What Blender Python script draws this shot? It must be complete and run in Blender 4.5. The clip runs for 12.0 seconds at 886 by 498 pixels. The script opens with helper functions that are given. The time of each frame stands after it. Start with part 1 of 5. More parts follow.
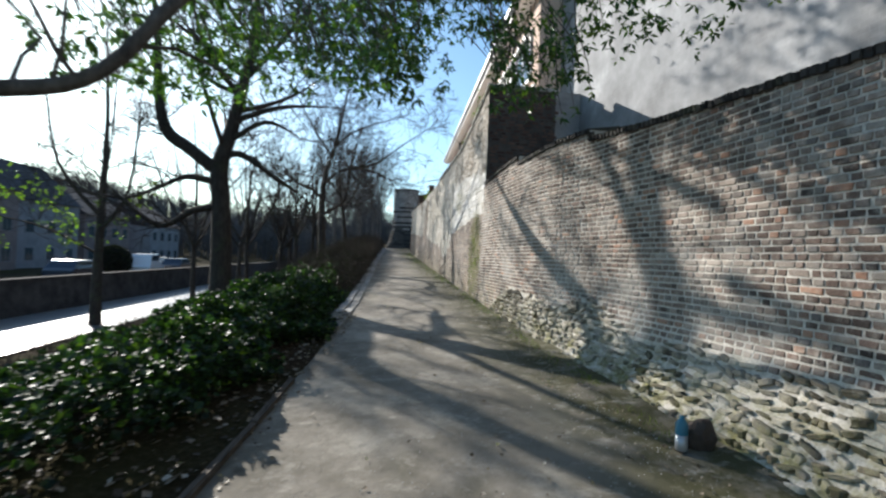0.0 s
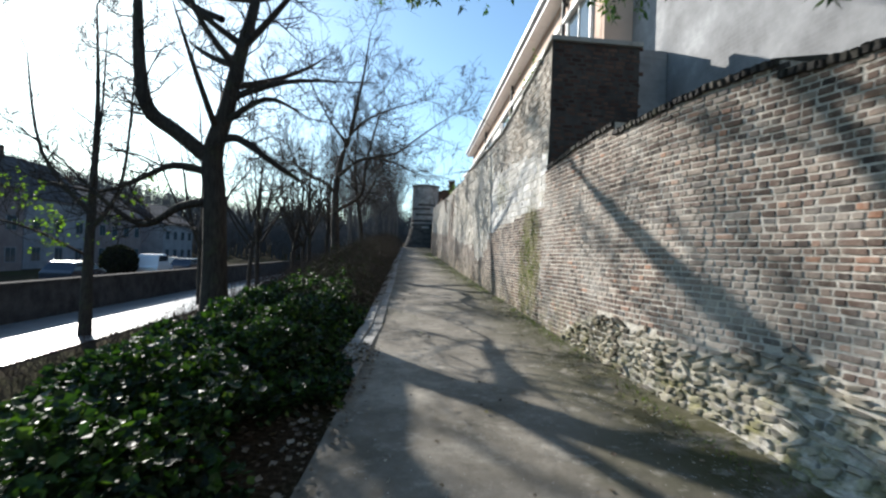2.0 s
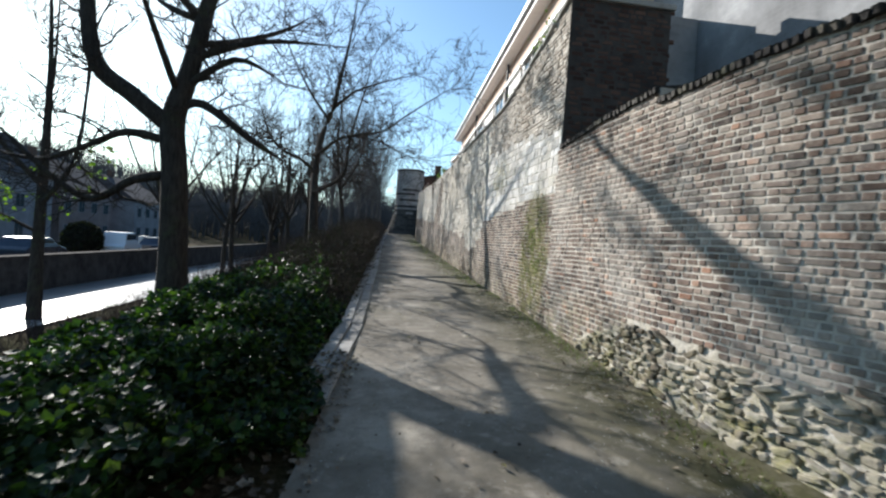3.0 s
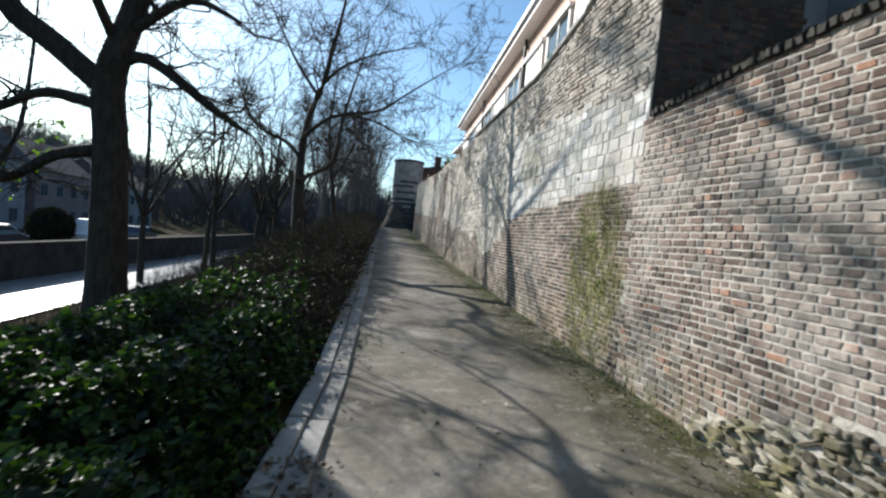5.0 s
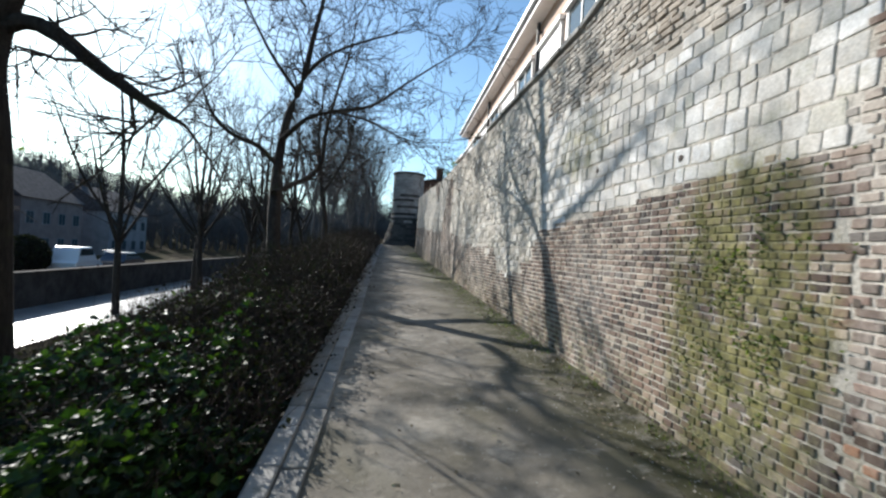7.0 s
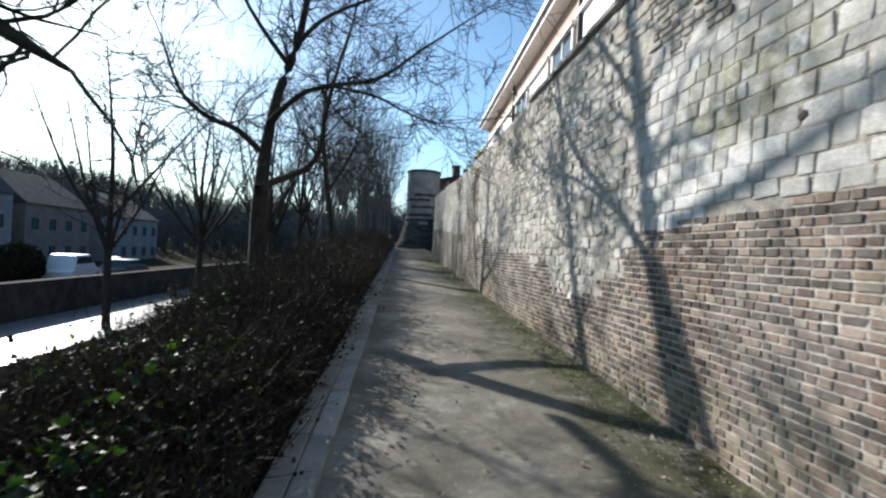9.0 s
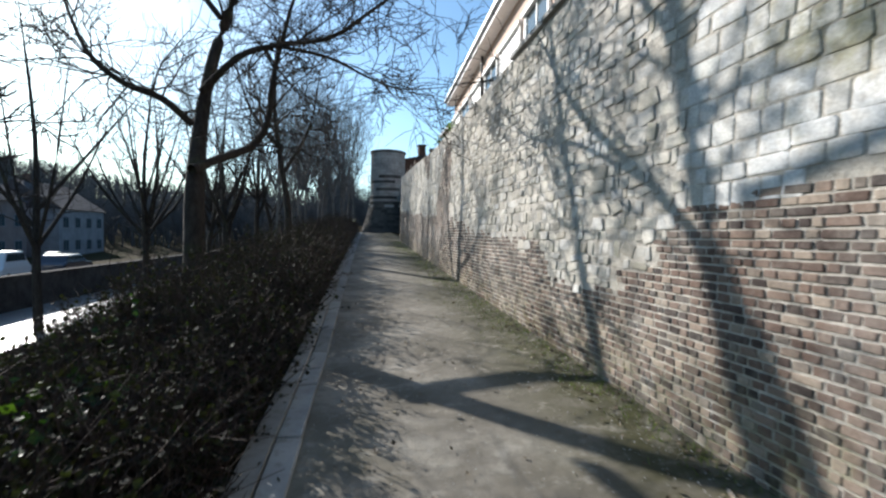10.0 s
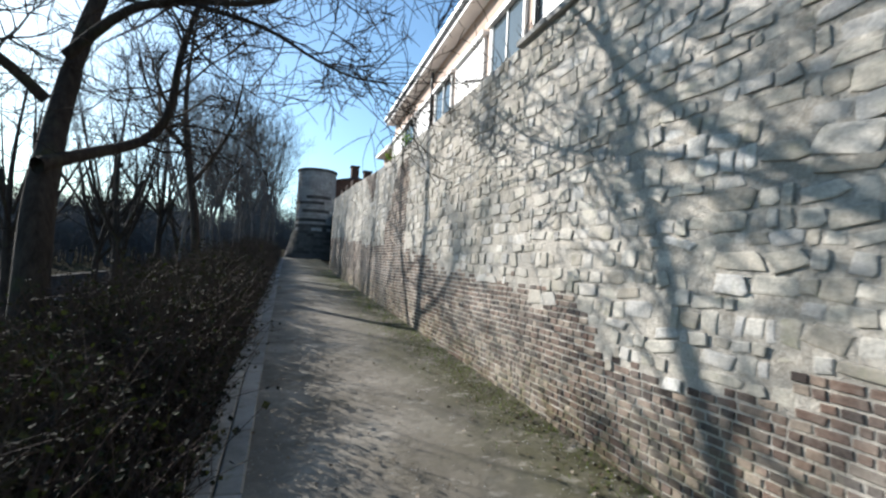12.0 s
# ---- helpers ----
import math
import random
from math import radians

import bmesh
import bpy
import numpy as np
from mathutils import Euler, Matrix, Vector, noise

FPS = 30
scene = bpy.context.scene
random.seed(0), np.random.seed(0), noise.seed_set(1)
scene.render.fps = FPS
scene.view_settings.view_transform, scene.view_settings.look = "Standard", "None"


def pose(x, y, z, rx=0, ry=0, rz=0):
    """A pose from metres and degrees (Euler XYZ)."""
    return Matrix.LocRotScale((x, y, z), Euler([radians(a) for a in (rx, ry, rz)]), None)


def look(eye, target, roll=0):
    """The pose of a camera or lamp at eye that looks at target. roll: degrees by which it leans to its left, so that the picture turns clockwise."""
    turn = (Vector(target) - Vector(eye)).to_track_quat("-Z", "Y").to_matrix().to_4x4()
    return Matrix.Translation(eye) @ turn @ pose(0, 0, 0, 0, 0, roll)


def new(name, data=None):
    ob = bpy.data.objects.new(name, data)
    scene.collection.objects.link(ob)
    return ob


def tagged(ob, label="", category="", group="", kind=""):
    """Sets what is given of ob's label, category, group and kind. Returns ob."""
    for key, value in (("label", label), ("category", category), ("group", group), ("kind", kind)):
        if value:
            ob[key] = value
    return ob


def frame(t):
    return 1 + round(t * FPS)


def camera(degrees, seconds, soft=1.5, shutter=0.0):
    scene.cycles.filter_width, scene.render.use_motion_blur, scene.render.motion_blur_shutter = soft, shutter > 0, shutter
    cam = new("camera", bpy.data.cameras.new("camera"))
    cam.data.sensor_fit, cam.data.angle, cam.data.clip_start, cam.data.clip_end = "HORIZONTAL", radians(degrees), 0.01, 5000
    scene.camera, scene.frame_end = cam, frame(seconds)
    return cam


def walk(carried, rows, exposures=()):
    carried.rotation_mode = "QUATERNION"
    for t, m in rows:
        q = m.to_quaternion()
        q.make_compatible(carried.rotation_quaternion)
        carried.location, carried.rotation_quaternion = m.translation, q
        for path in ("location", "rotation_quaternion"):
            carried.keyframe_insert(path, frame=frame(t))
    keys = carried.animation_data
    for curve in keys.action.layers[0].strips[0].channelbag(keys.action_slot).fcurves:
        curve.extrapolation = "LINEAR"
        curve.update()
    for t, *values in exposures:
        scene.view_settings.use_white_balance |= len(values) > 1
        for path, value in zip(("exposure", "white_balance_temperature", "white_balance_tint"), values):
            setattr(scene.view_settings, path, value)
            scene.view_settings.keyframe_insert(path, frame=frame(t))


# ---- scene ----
cam = camera(85.7, 12.0, soft=2.3, shutter=0.4)
METRES, EYE, TILT, LEAN, TURN = 15.0, 1.65, 1.0, -2.2, -7.8
ROWS = [
    (0.0, 0.0, 0.0, 0.0, 0.0, 0.0, -0.0),
    (0.5, -0.0107, 0.0416, 0.0028, -4.37, -0.5, -0.44),
    (1.0, -0.0196, 0.0889, 0.0052, -0.87, -0.96, 1.29),
    (1.5, -0.0331, 0.1342, 0.008, -1.09, -2.08, -0.76),
    (2.0, -0.0401, 0.1783, 0.0088, 1.77, -0.26, 0.1),
    (2.5, -0.0482, 0.22, 0.0092, -0.64, -2.17, -1.68),
    (4.5, -0.0708, 0.3814, 0.0158, 1.09, 0.36, -1.68),
    (5.0, -0.076, 0.4229, 0.0175, -0.99, -2.47, -3.02),
    (5.5, -0.0737, 0.465, 0.0161, -1.07, -1.61, -3.21),
    (6.0, -0.0778, 0.5067, 0.0175, 1.12, -2.58, -5.73),
    (6.5, -0.0775, 0.5504, 0.018, -0.35, -0.63, -1.16),
    (8.5, -0.0949, 0.7181, 0.0243, -1.46, -0.91, -1.75),
    (9.0, -0.0973, 0.7614, 0.0249, 1.09, -0.56, -0.41),
    (9.5, -0.1029, 0.8023, 0.0266, -3.21, -3.22, -0.0),
    (10.0, -0.1058, 0.8422, 0.0277, -2.99, -2.75, 1.36),
    (10.5, -0.1171, 0.8789, 0.0299, -1.44, -1.11, 1.44),
    (11.0, -0.1234, 0.9159, 0.0313, -1.01, -1.36, -1.0),
    (11.5, -0.1338, 0.9495, 0.0352, -9.89, 1.27, -2.04),
    (12.0, -0.1367, 0.9852, 0.037, -12.13, 0.43, -0.87),
]
walk(cam, [(t, pose(0, 0, EYE, TILT, LEAN, TURN) @ pose(METRES * x, METRES * y, METRES * z, 90 + pitch, roll, yaw)) for t, x, y, z, yaw, pitch, roll in ROWS],
     exposures=[(0.0, 0.6, 6200, 10), (1.0, 0.7, 6200, 10), (2.5, 0.55, 6150, 10), (5.0, 0.4, 6100, 10), (6.0, 0.3, 6080, 10), (6.5, 0.4, 6080, 10), (9.0, 0.44, 6060, 10), (11.0, 0.58, 6060, 10), (12.0, 0.56, 6060, 10)])

# ---- world, sun ----
SUN_AZ, SUN_EL = -34.0, 23.5
world = bpy.data.worlds.new("sky")
scene.world = world
world.use_nodes = True
wn = world.node_tree
sky = wn.nodes.new("ShaderNodeTexSky")
sky.sky_type, sky.sun_disc = "NISHITA", False
sky.sun_elevation, sky.sun_rotation = radians(SUN_EL), radians(SUN_AZ)
sky.dust_density, sky.air_density, sky.ozone_density = 0.5, 1.0, 1.0
tint = wn.nodes.new("ShaderNodeMix")
tint.data_type, tint.blend_type = "RGBA", "MULTIPLY"
tint.inputs[0].default_value = 1.0
tint.inputs[7].default_value = (0.83, 1.0, 1.05, 1.0)
wn.links.new(sky.outputs[0], tint.inputs[6])
wn.links.new(tint.outputs[2], wn.nodes["Background"].inputs[0])
wn.nodes["Background"].inputs[1].default_value = 0.128
sun_data = bpy.data.lights.new("sun", "SUN")
sun_data.energy, sun_data.angle, sun_data.color = 6.6, radians(0.5), (1.0, 0.925, 0.82)
sun = new("sun", sun_data)
SUN_DIR = Vector((math.sin(radians(SUN_AZ)) * math.cos(radians(SUN_EL)), math.cos(radians(SUN_AZ)) * math.cos(radians(SUN_EL)), math.sin(radians(SUN_EL))))
sun.matrix_world = look(SUN_DIR * 50, (0, 0, 0))
rng = random.Random(7)


# ---- materials ----
class Nodes:
    """A small builder for node materials in world coordinates."""

    def __init__(self, name, rough=0.9, metal=0.0, spec=0.5):
        self.m = bpy.data.materials.new(name)
        self.m.use_nodes = True
        self.t = self.m.node_tree
        self.b = self.t.nodes["Principled BSDF"]
        self.b.inputs["Roughness"].default_value = rough
        self.b.inputs["Metallic"].default_value = metal
        self.b.inputs["Specular IOR Level"].default_value = spec
        self.pos = self.t.nodes.new("ShaderNodeNewGeometry").outputs["Position"]

    def put(self, socket, v):
        if isinstance(v, bpy.types.NodeSocket):
            self.t.links.new(v, socket)
        elif isinstance(v, tuple) and len(v) == 3 and socket.type == "RGBA":
            socket.default_value = (*v, 1)
        else:
            socket.default_value = v

    def node(self, kind, ins=(), **props):
        n = self.t.nodes.new(kind)
        if "operation" in props:
            n.operation = props["operation"]
        if "use_clamp" in props:
            n.use_clamp = props["use_clamp"]
        if "data_type" in props:
            n.data_type, n.blend_type = props["data_type"], props["blend_type"]
        for k, v in dict(ins).items():
            self.put(n.inputs[k], v)
        return n

    def stretch(self, x, y, z):
        return self.node("ShaderNodeVectorMath", {0: self.pos, 1: (x, y, z)}, operation="MULTIPLY").outputs[0]

    def noise(self, scale, detail=4.0, rough=0.6, vec=None):
        return self.node("ShaderNodeTexNoise", {"Vector": vec or self.pos, "Scale": scale, "Detail": detail, "Roughness": rough}).outputs[0]

    def ramp(self, fac, *stops):
        n = self.node("ShaderNodeValToRGB", {0: fac})
        e = n.color_ramp.elements
        while len(e) < len(stops):
            e.new(0.5)
        for el, (p, c) in zip(e, stops):
            el.position = p
            el.color = (*c, 1) if isinstance(c, tuple) else (c, c, c, 1)
        return n.outputs[0]

    def mix(self, fac, a, b, blend="MIX"):
        n = self.node("ShaderNodeMix", data_type="RGBA", blend_type=blend)
        for k, v in ((0, fac), (6, a), (7, b)):
            self.put(n.inputs[k], v)
        return n.outputs[2]

    def maths(self, op, a, b=0.0, clamp=False):
        n = self.node("ShaderNodeMath", {0: a, 1: b}, operation=op, use_clamp=clamp)
        return n.outputs[0]

    def xyz(self):
        return self.node("ShaderNodeSeparateXYZ", {0: self.pos}).outputs

    def island(self, single):
        if single:
            return self.node("ShaderNodeObjectInfo").outputs["Random"]
        return self.node("ShaderNodeNewGeometry").outputs["Random Per Island"]

    def done(self, colour, bump=None, strength=0.5, distance=0.01, rough=None):
        self.put(self.b.inputs["Base Color"], colour)
        if rough is not None:
            self.put(self.b.inputs["Roughness"], rough)
        if bump is not None:
            n = self.node("ShaderNodeBump", {"Height": bump, "Strength": strength, "Distance": distance})
            self.t.links.new(n.outputs[0], self.b.inputs["Normal"])
        return self.m


def spot(n, y, z, ry, rz):
    """1 at (y, z) on the wall, falling to 0 at the given radii."""
    p = n.xyz()
    a = n.maths("DIVIDE", n.maths("SUBTRACT", p[1], y), ry)
    b = n.maths("DIVIDE", n.maths("SUBTRACT", p[2], z), rz)
    d = n.maths("ADD", n.maths("MULTIPLY", a, a), n.maths("MULTIPLY", b, b))
    return n.maths("SUBTRACT", 1.0, d, clamp=True)


def weathered(n, col, moss=0.5, cover=0.75, bloom=1.0):
    """Lime bloom, soot and moss over masonry, each in patches of its own."""
    lime = n.ramp(n.noise(0.9, 6, 0.65), (0.46, 0.0), (0.64, 1.0))
    col = n.mix(n.maths("MULTIPLY", lime, 0.56 * bloom), col, (0.6, 0.56, 0.5))
    fine = n.ramp(n.noise(11, 6, 0.7), (0.5, 0.0), (0.68, 0.55 * bloom))
    col = n.mix(fine, col, (0.5, 0.45, 0.38))
    soot = n.ramp(n.noise(0.75, 6, 0.7, n.stretch(1, 1, 0.45)), (0.5, 0.0), (0.72, 1.0))
    col = n.mix(n.maths("MULTIPLY", soot, 0.45), col, (0.075, 0.065, 0.055))
    grain = n.ramp(n.noise(55, 3), (0.3, 0.72), (0.7, 1.15))
    col = n.mix(0.8, col, grain, "MULTIPLY")
    patch = n.maths("ADD", spot(n, 11.85, 1.75, 0.85, 1.25), n.maths("MULTIPLY", spot(n, 14.5, 3.4, 0.9, 0.5), 0.4), clamp=True)
    p = n.xyz()
    low = n.maths("SUBTRACT", 0.85, n.maths("SUBTRACT", p[2], n.maths("MULTIPLY", p[1], 0.05)), clamp=True)
    patch = n.maths("ADD", n.maths("MULTIPLY", patch, 2.4), n.maths("MULTIPLY", low, moss))
    patch = n.maths("MULTIPLY", patch, n.ramp(n.noise(5.5, 6, 0.7), (0.38, 0.0), (0.6, 1.0)), clamp=True)
    return n.mix(n.maths("MULTIPLY", patch, cover), col, n.ramp(n.noise(19, 3), (0.35, (0.075, 0.075, 0.02)), (0.65, (0.2, 0.19, 0.05))))


def masonry(name, stops, single, moss=0.5, bump=0.006):
    n = Nodes(name, 0.92, spec=0.25)
    col = n.ramp(n.island(single), *stops)
    if moss > 0.1:
        col = weathered(n, col, moss, bloom=0.4 if "townbrick" in name else 0.8 if name.startswith("brick") else 1.0)
        if name.startswith(("ashlar", "rubble")):
            col = n.mix(n.ramp(n.noise(1.7, 6, 0.7, n.stretch(1, 1, 0.5)), (0.48, 0.0), (0.68, 0.32 if "ashlar" in name else 0.5)), col, (0.26, 0.245, 0.2))
            col = n.mix(n.ramp(n.noise(4.2, 5, 0.7), (0.55, 0.0), (0.7, 0.4)), col, (0.3, 0.3, 0.19))
    else:
        col = n.mix(0.8, col, n.ramp(n.noise(2.3, 6, 0.7), (0.3, 0.55), (0.7, 1.2)), "MULTIPLY")
    h = n.maths("ADD", n.noise(38, 5, 0.7), n.maths("MULTIPLY", n.noise(9, 3), 1.6))
    return n.done(col, h, 0.8, bump)


BRICK = ((0.0, (0.055, 0.043, 0.038)), (0.2, (0.115, 0.08, 0.063)), (0.45, (0.175, 0.122, 0.097)), (0.68, (0.235, 0.175, 0.14)), (0.84, (0.34, 0.28, 0.23)), (0.93, (0.12, 0.11, 0.105)), (0.97, (0.36, 0.19, 0.12)), (1.0, (0.33, 0.21, 0.15)))
# red-brown brick, darkened to put the shade of the town wall's end into it
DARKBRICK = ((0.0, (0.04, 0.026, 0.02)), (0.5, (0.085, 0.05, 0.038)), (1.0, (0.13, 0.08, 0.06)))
ASHLAR = ((0.0, (0.46, 0.45, 0.42)), (0.5, (0.62, 0.615, 0.595)), (0.85, (0.74, 0.735, 0.715)), (1.0, (0.42, 0.42, 0.36)))
RUBBLE = ((0.0, (0.33, 0.3, 0.25)), (0.35, (0.5, 0.47, 0.4)), (0.7, (0.62, 0.59, 0.52)), (0.88, (0.46, 0.45, 0.43)), (1.0, (0.74, 0.72, 0.67)))
# footing stones; the near-black stop stands in for shaded holes between them
FOOT = ((0.0, (0.03, 0.026, 0.02)), (0.25, (0.1, 0.085, 0.062)), (0.5, (0.2, 0.165, 0.125)), (0.75, (0.38, 0.34, 0.27)), (1.0, (0.5, 0.46, 0.39)))
MATS = {}
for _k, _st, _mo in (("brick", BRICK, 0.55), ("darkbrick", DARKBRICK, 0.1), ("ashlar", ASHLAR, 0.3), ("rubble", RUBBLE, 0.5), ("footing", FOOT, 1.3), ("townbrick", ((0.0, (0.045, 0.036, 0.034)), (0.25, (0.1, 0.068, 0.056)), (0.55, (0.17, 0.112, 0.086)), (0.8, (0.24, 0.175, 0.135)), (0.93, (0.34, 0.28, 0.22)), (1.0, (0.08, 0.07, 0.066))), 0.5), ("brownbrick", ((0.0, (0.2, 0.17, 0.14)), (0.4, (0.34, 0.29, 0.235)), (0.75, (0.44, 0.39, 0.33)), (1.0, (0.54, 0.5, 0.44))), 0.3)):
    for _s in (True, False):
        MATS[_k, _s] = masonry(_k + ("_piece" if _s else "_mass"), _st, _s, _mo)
n = Nodes("lime_mortar", 0.95, spec=0.15)
M_MORTAR = n.done(weathered(n, n.ramp(n.noise(14, 5), (0.3, (0.48, 0.44, 0.38)), (0.7, (0.66, 0.62, 0.55))), 1.6, 0.85), n.maths("ADD", n.noise(60, 5, 0.7), n.maths("MULTIPLY", n.noise(11, 5, 0.7), 2.0)), 0.9, 0.012)
n = Nodes("town_mortar", 0.95, spec=0.15)
M_MORTAR_TOWN = n.done(weathered(n, n.ramp(n.noise(14, 5), (0.3, (0.38, 0.35, 0.3)), (0.7, (0.58, 0.545, 0.48))), 1.5), n.maths("ADD", n.noise(60, 5, 0.7), n.maths("MULTIPLY", n.noise(11, 5, 0.7), 2.0)), 0.9, 0.012)

n = Nodes("worn_path", 0.93, spec=0.25)
c = n.ramp(n.noise(1.3, 6, 0.65), (0.34, (0.15, 0.135, 0.105)), (0.5, (0.265, 0.24, 0.2)), (0.66, (0.42, 0.39, 0.335)))
c = n.mix(n.ramp(n.noise(130, 3), (0.42, 0.0), (0.62, 0.45)), c, (0.17, 0.155, 0.13))
c = n.mix(n.ramp(n.noise(300, 2), (0.62, 0.0), (0.72, 0.5)), c, (0.5, 0.48, 0.44))
_p = n.xyz()
_edge = n.maths("MULTIPLY", n.maths("SUBTRACT", _p[0], 1.15), 1.1, clamp=True)
c = n.mix(n.maths("MULTIPLY", _edge, n.ramp(n.noise(2.6, 6, 0.7), (0.34, 0.0), (0.52, 0.95))), c, (0.07, 0.068, 0.026))
c = n.mix(n.maths("MULTIPLY", n.ramp(n.noise(0.8, 5, 0.6, n.stretch(1, 0.5, 1)), (0.56, 0.0), (0.7, 0.5)), 1.0), c, (0.13, 0.125, 0.07))
c = n.mix(n.ramp(n.noise(6.5, 6, 0.75), (0.5, 0.0), (0.66, 0.5)), c, (0.16, 0.145, 0.11))
c = n.mix(n.ramp(n.noise(4.1, 5, 0.7, n.stretch(1, 1.3, 1)), (0.56, 0.0), (0.68, 0.45)), c, (0.52, 0.49, 0.43))
c = n.mix(1.0, c, (0.78, 0.77, 0.75), "MULTIPLY")
M_PATH = n.done(c, n.maths("ADD", n.noise(160, 3), n.maths("MULTIPLY", n.noise(9, 4), 3.0)), 0.7, 0.006)

n = Nodes("kerb_concrete", 0.88, spec=0.3)
c = n.ramp(n.noise(3.5, 6, 0.7), (0.3, (0.17, 0.16, 0.14)), (0.55, (0.32, 0.31, 0.28)), (0.78, (0.42, 0.41, 0.38)))
c = n.mix(0.25, c, n.ramp(n.island(True), (0.0, 0.1), (1.0, 0.6)))
M_KERB = n.done(n.mix(n.ramp(n.noise(7, 5), (0.55, 0.0), (0.7, 0.6)), c, (0.12, 0.115, 0.07)), n.noise(90, 4), 0.6, 0.004)

n = Nodes("leafy_soil", 1.0, spec=0.02)
c = n.ramp(n.noise(24, 5, 0.75), (0.35, (0.022, 0.016, 0.01)), (0.55, (0.055, 0.04, 0.026)), (0.72, (0.13, 0.1, 0.07)))
M_SOIL = n.done(n.mix(n.ramp(n.noise(0.35, 4), (0.42, 0.0), (0.6, 0.6)), c, (0.05, 0.055, 0.02)), n.noise(30, 5, 0.7), 1.0, 0.04)

n = Nodes("wet_paving", 0.36, spec=0.8)
M_LANE = n.done(n.ramp(n.noise(0.9, 6), (0.3, (0.15, 0.15, 0.148)), (0.7, (0.26, 0.26, 0.255))), n.noise(30, 3), 0.12, 0.004)


def foliage(name, stops, rough=0.4, trans=0.35):
    n = Nodes(name, rough, spec=0.3)
    col = n.ramp(n.island(False), *stops)
    col = n.mix(0.5, col, n.ramp(n.noise(1.1, 3), (0.35, 0.55), (0.65, 1.25)), "MULTIPLY")
    n.done(col)
    tr = n.node("ShaderNodeBsdfTranslucent", {"Color": n.mix(1.0, col, (1.5, 1.9, 0.7), "MULTIPLY")})
    mx = n.node("ShaderNodeMixShader", {0: trans})
    n.t.links.new(n.b.outputs[0], mx.inputs[1])
    n.t.links.new(tr.outputs[0], mx.inputs[2])
    n.t.links.new(mx.outputs[0], n.t.nodes["Material Output"].inputs[0])
    return n.m


M_IVY = foliage("ivy_leaf", ((0.0, (0.005, 0.011, 0.004)), (0.5, (0.014, 0.032, 0.008)), (0.82, (0.035, 0.075, 0.013)), (1.0, (0.085, 0.125, 0.02))), 0.52, 0.22)
M_LAUREL = foliage("laurel_leaf", ((0.0, (0.022, 0.05, 0.02)), (0.6, (0.04, 0.085, 0.025)), (1.0, (0.11, 0.16, 0.03))), 0.3, 0.36)
M_YOUNG = foliage("young_leaf", ((0.0, (0.07, 0.12, 0.02)), (1.0, (0.14, 0.19, 0.035))), 0.45, 0.5)
M_DRY = foliage("dry_leaf", ((0.0, (0.04, 0.028, 0.018)), (0.45, (0.12, 0.085, 0.055)), (0.8, (0.24, 0.19, 0.14)), (1.0, (0.42, 0.37, 0.31))), 0.55, 0.12)
M_SHRUBLEAF = foliage("shrub_leaf", ((0.0, (0.009, 0.011, 0.006)), (0.6, (0.02, 0.018, 0.011)), (1.0, (0.034, 0.038, 0.013))), 0.85, 0.12)
M_GRASS = foliage("grass_blade", ((0.0, (0.06, 0.085, 0.02)), (1.0, (0.14, 0.16, 0.045))), 0.6, 0.35)


def bark(name, a, b):
    n = Nodes(name, 0.92, spec=0.2)
    v = n.stretch(1, 1, 0.22)
    c = n.ramp(n.noise(14, 6, 0.7, v), (0.32, a), (0.66, b))
    c = n.mix(n.ramp(n.noise(2.2, 5), (0.55, 0.0), (0.7, 0.45)), c, (0.07, 0.08, 0.04))
    return n.done(c, n.noise(26, 5, 0.7, v), 1.0, 0.03)


M_BARK = bark("tree_bark", (0.018, 0.015, 0.013), (0.062, 0.052, 0.043))
M_BARK2 = bark("grey_bark", (0.045, 0.041, 0.037), (0.13, 0.118, 0.105))
M_PALEBARK = bark("pale_thicket_bark", (0.08, 0.076, 0.074), (0.2, 0.19, 0.182))
M_FARWOOD = bark("winter_wood", (0.05, 0.05, 0.055), (0.13, 0.125, 0.125))
M_TWIG = bark("shrub_twig", (0.03, 0.021, 0.018), (0.088, 0.063, 0.053))


def plain(name, a, b, rough=0.8, scale=4.0, bump=0.002, spec=0.4, metal=0.0):
    n = Nodes(name, rough, metal, spec)
    c = n.ramp(n.noise(scale, 6, 0.65), (0.3, a), (0.7, b))
    return n.done(c, n.noise(scale * 18, 4), 0.5, bump)


M_RENDER = plain("pink_render", (0.5, 0.36, 0.28), (0.6, 0.45, 0.36), 0.9, 1.2)
M_WHITE = plain("white_paint", (0.7, 0.69, 0.66), (0.82, 0.81, 0.79), 0.5, 3)
M_ZINC = plain("zinc", (0.3, 0.31, 0.32), (0.45, 0.46, 0.47), 0.45, 3, metal=0.6)
M_ROOF = plain("slate_roof", (0.045, 0.04, 0.042), (0.1, 0.09, 0.092), 0.95, 2.5, 0.01, 0.1)
M_DARKMETAL = plain("dark_metal", (0.03, 0.03, 0.032), (0.06, 0.06, 0.065), 0.5, 5)
M_HOUSE = plain("pale_house_render", (0.17, 0.17, 0.185), (0.27, 0.27, 0.285), 0.9, 1.0)
M_HOUSE_PINK = plain("faded_pink_render", (0.15, 0.115, 0.11), (0.23, 0.185, 0.175), 0.9, 1.0)
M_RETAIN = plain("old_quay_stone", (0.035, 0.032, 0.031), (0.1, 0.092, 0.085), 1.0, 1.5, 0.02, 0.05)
M_BLUE = plain("blue_plastic", (0.02, 0.11, 0.16), (0.04, 0.17, 0.24), 0.4, 6)
M_BAG = plain("dark_sack", (0.035, 0.024, 0.018), (0.07, 0.05, 0.038), 0.8, 7, 0.01)
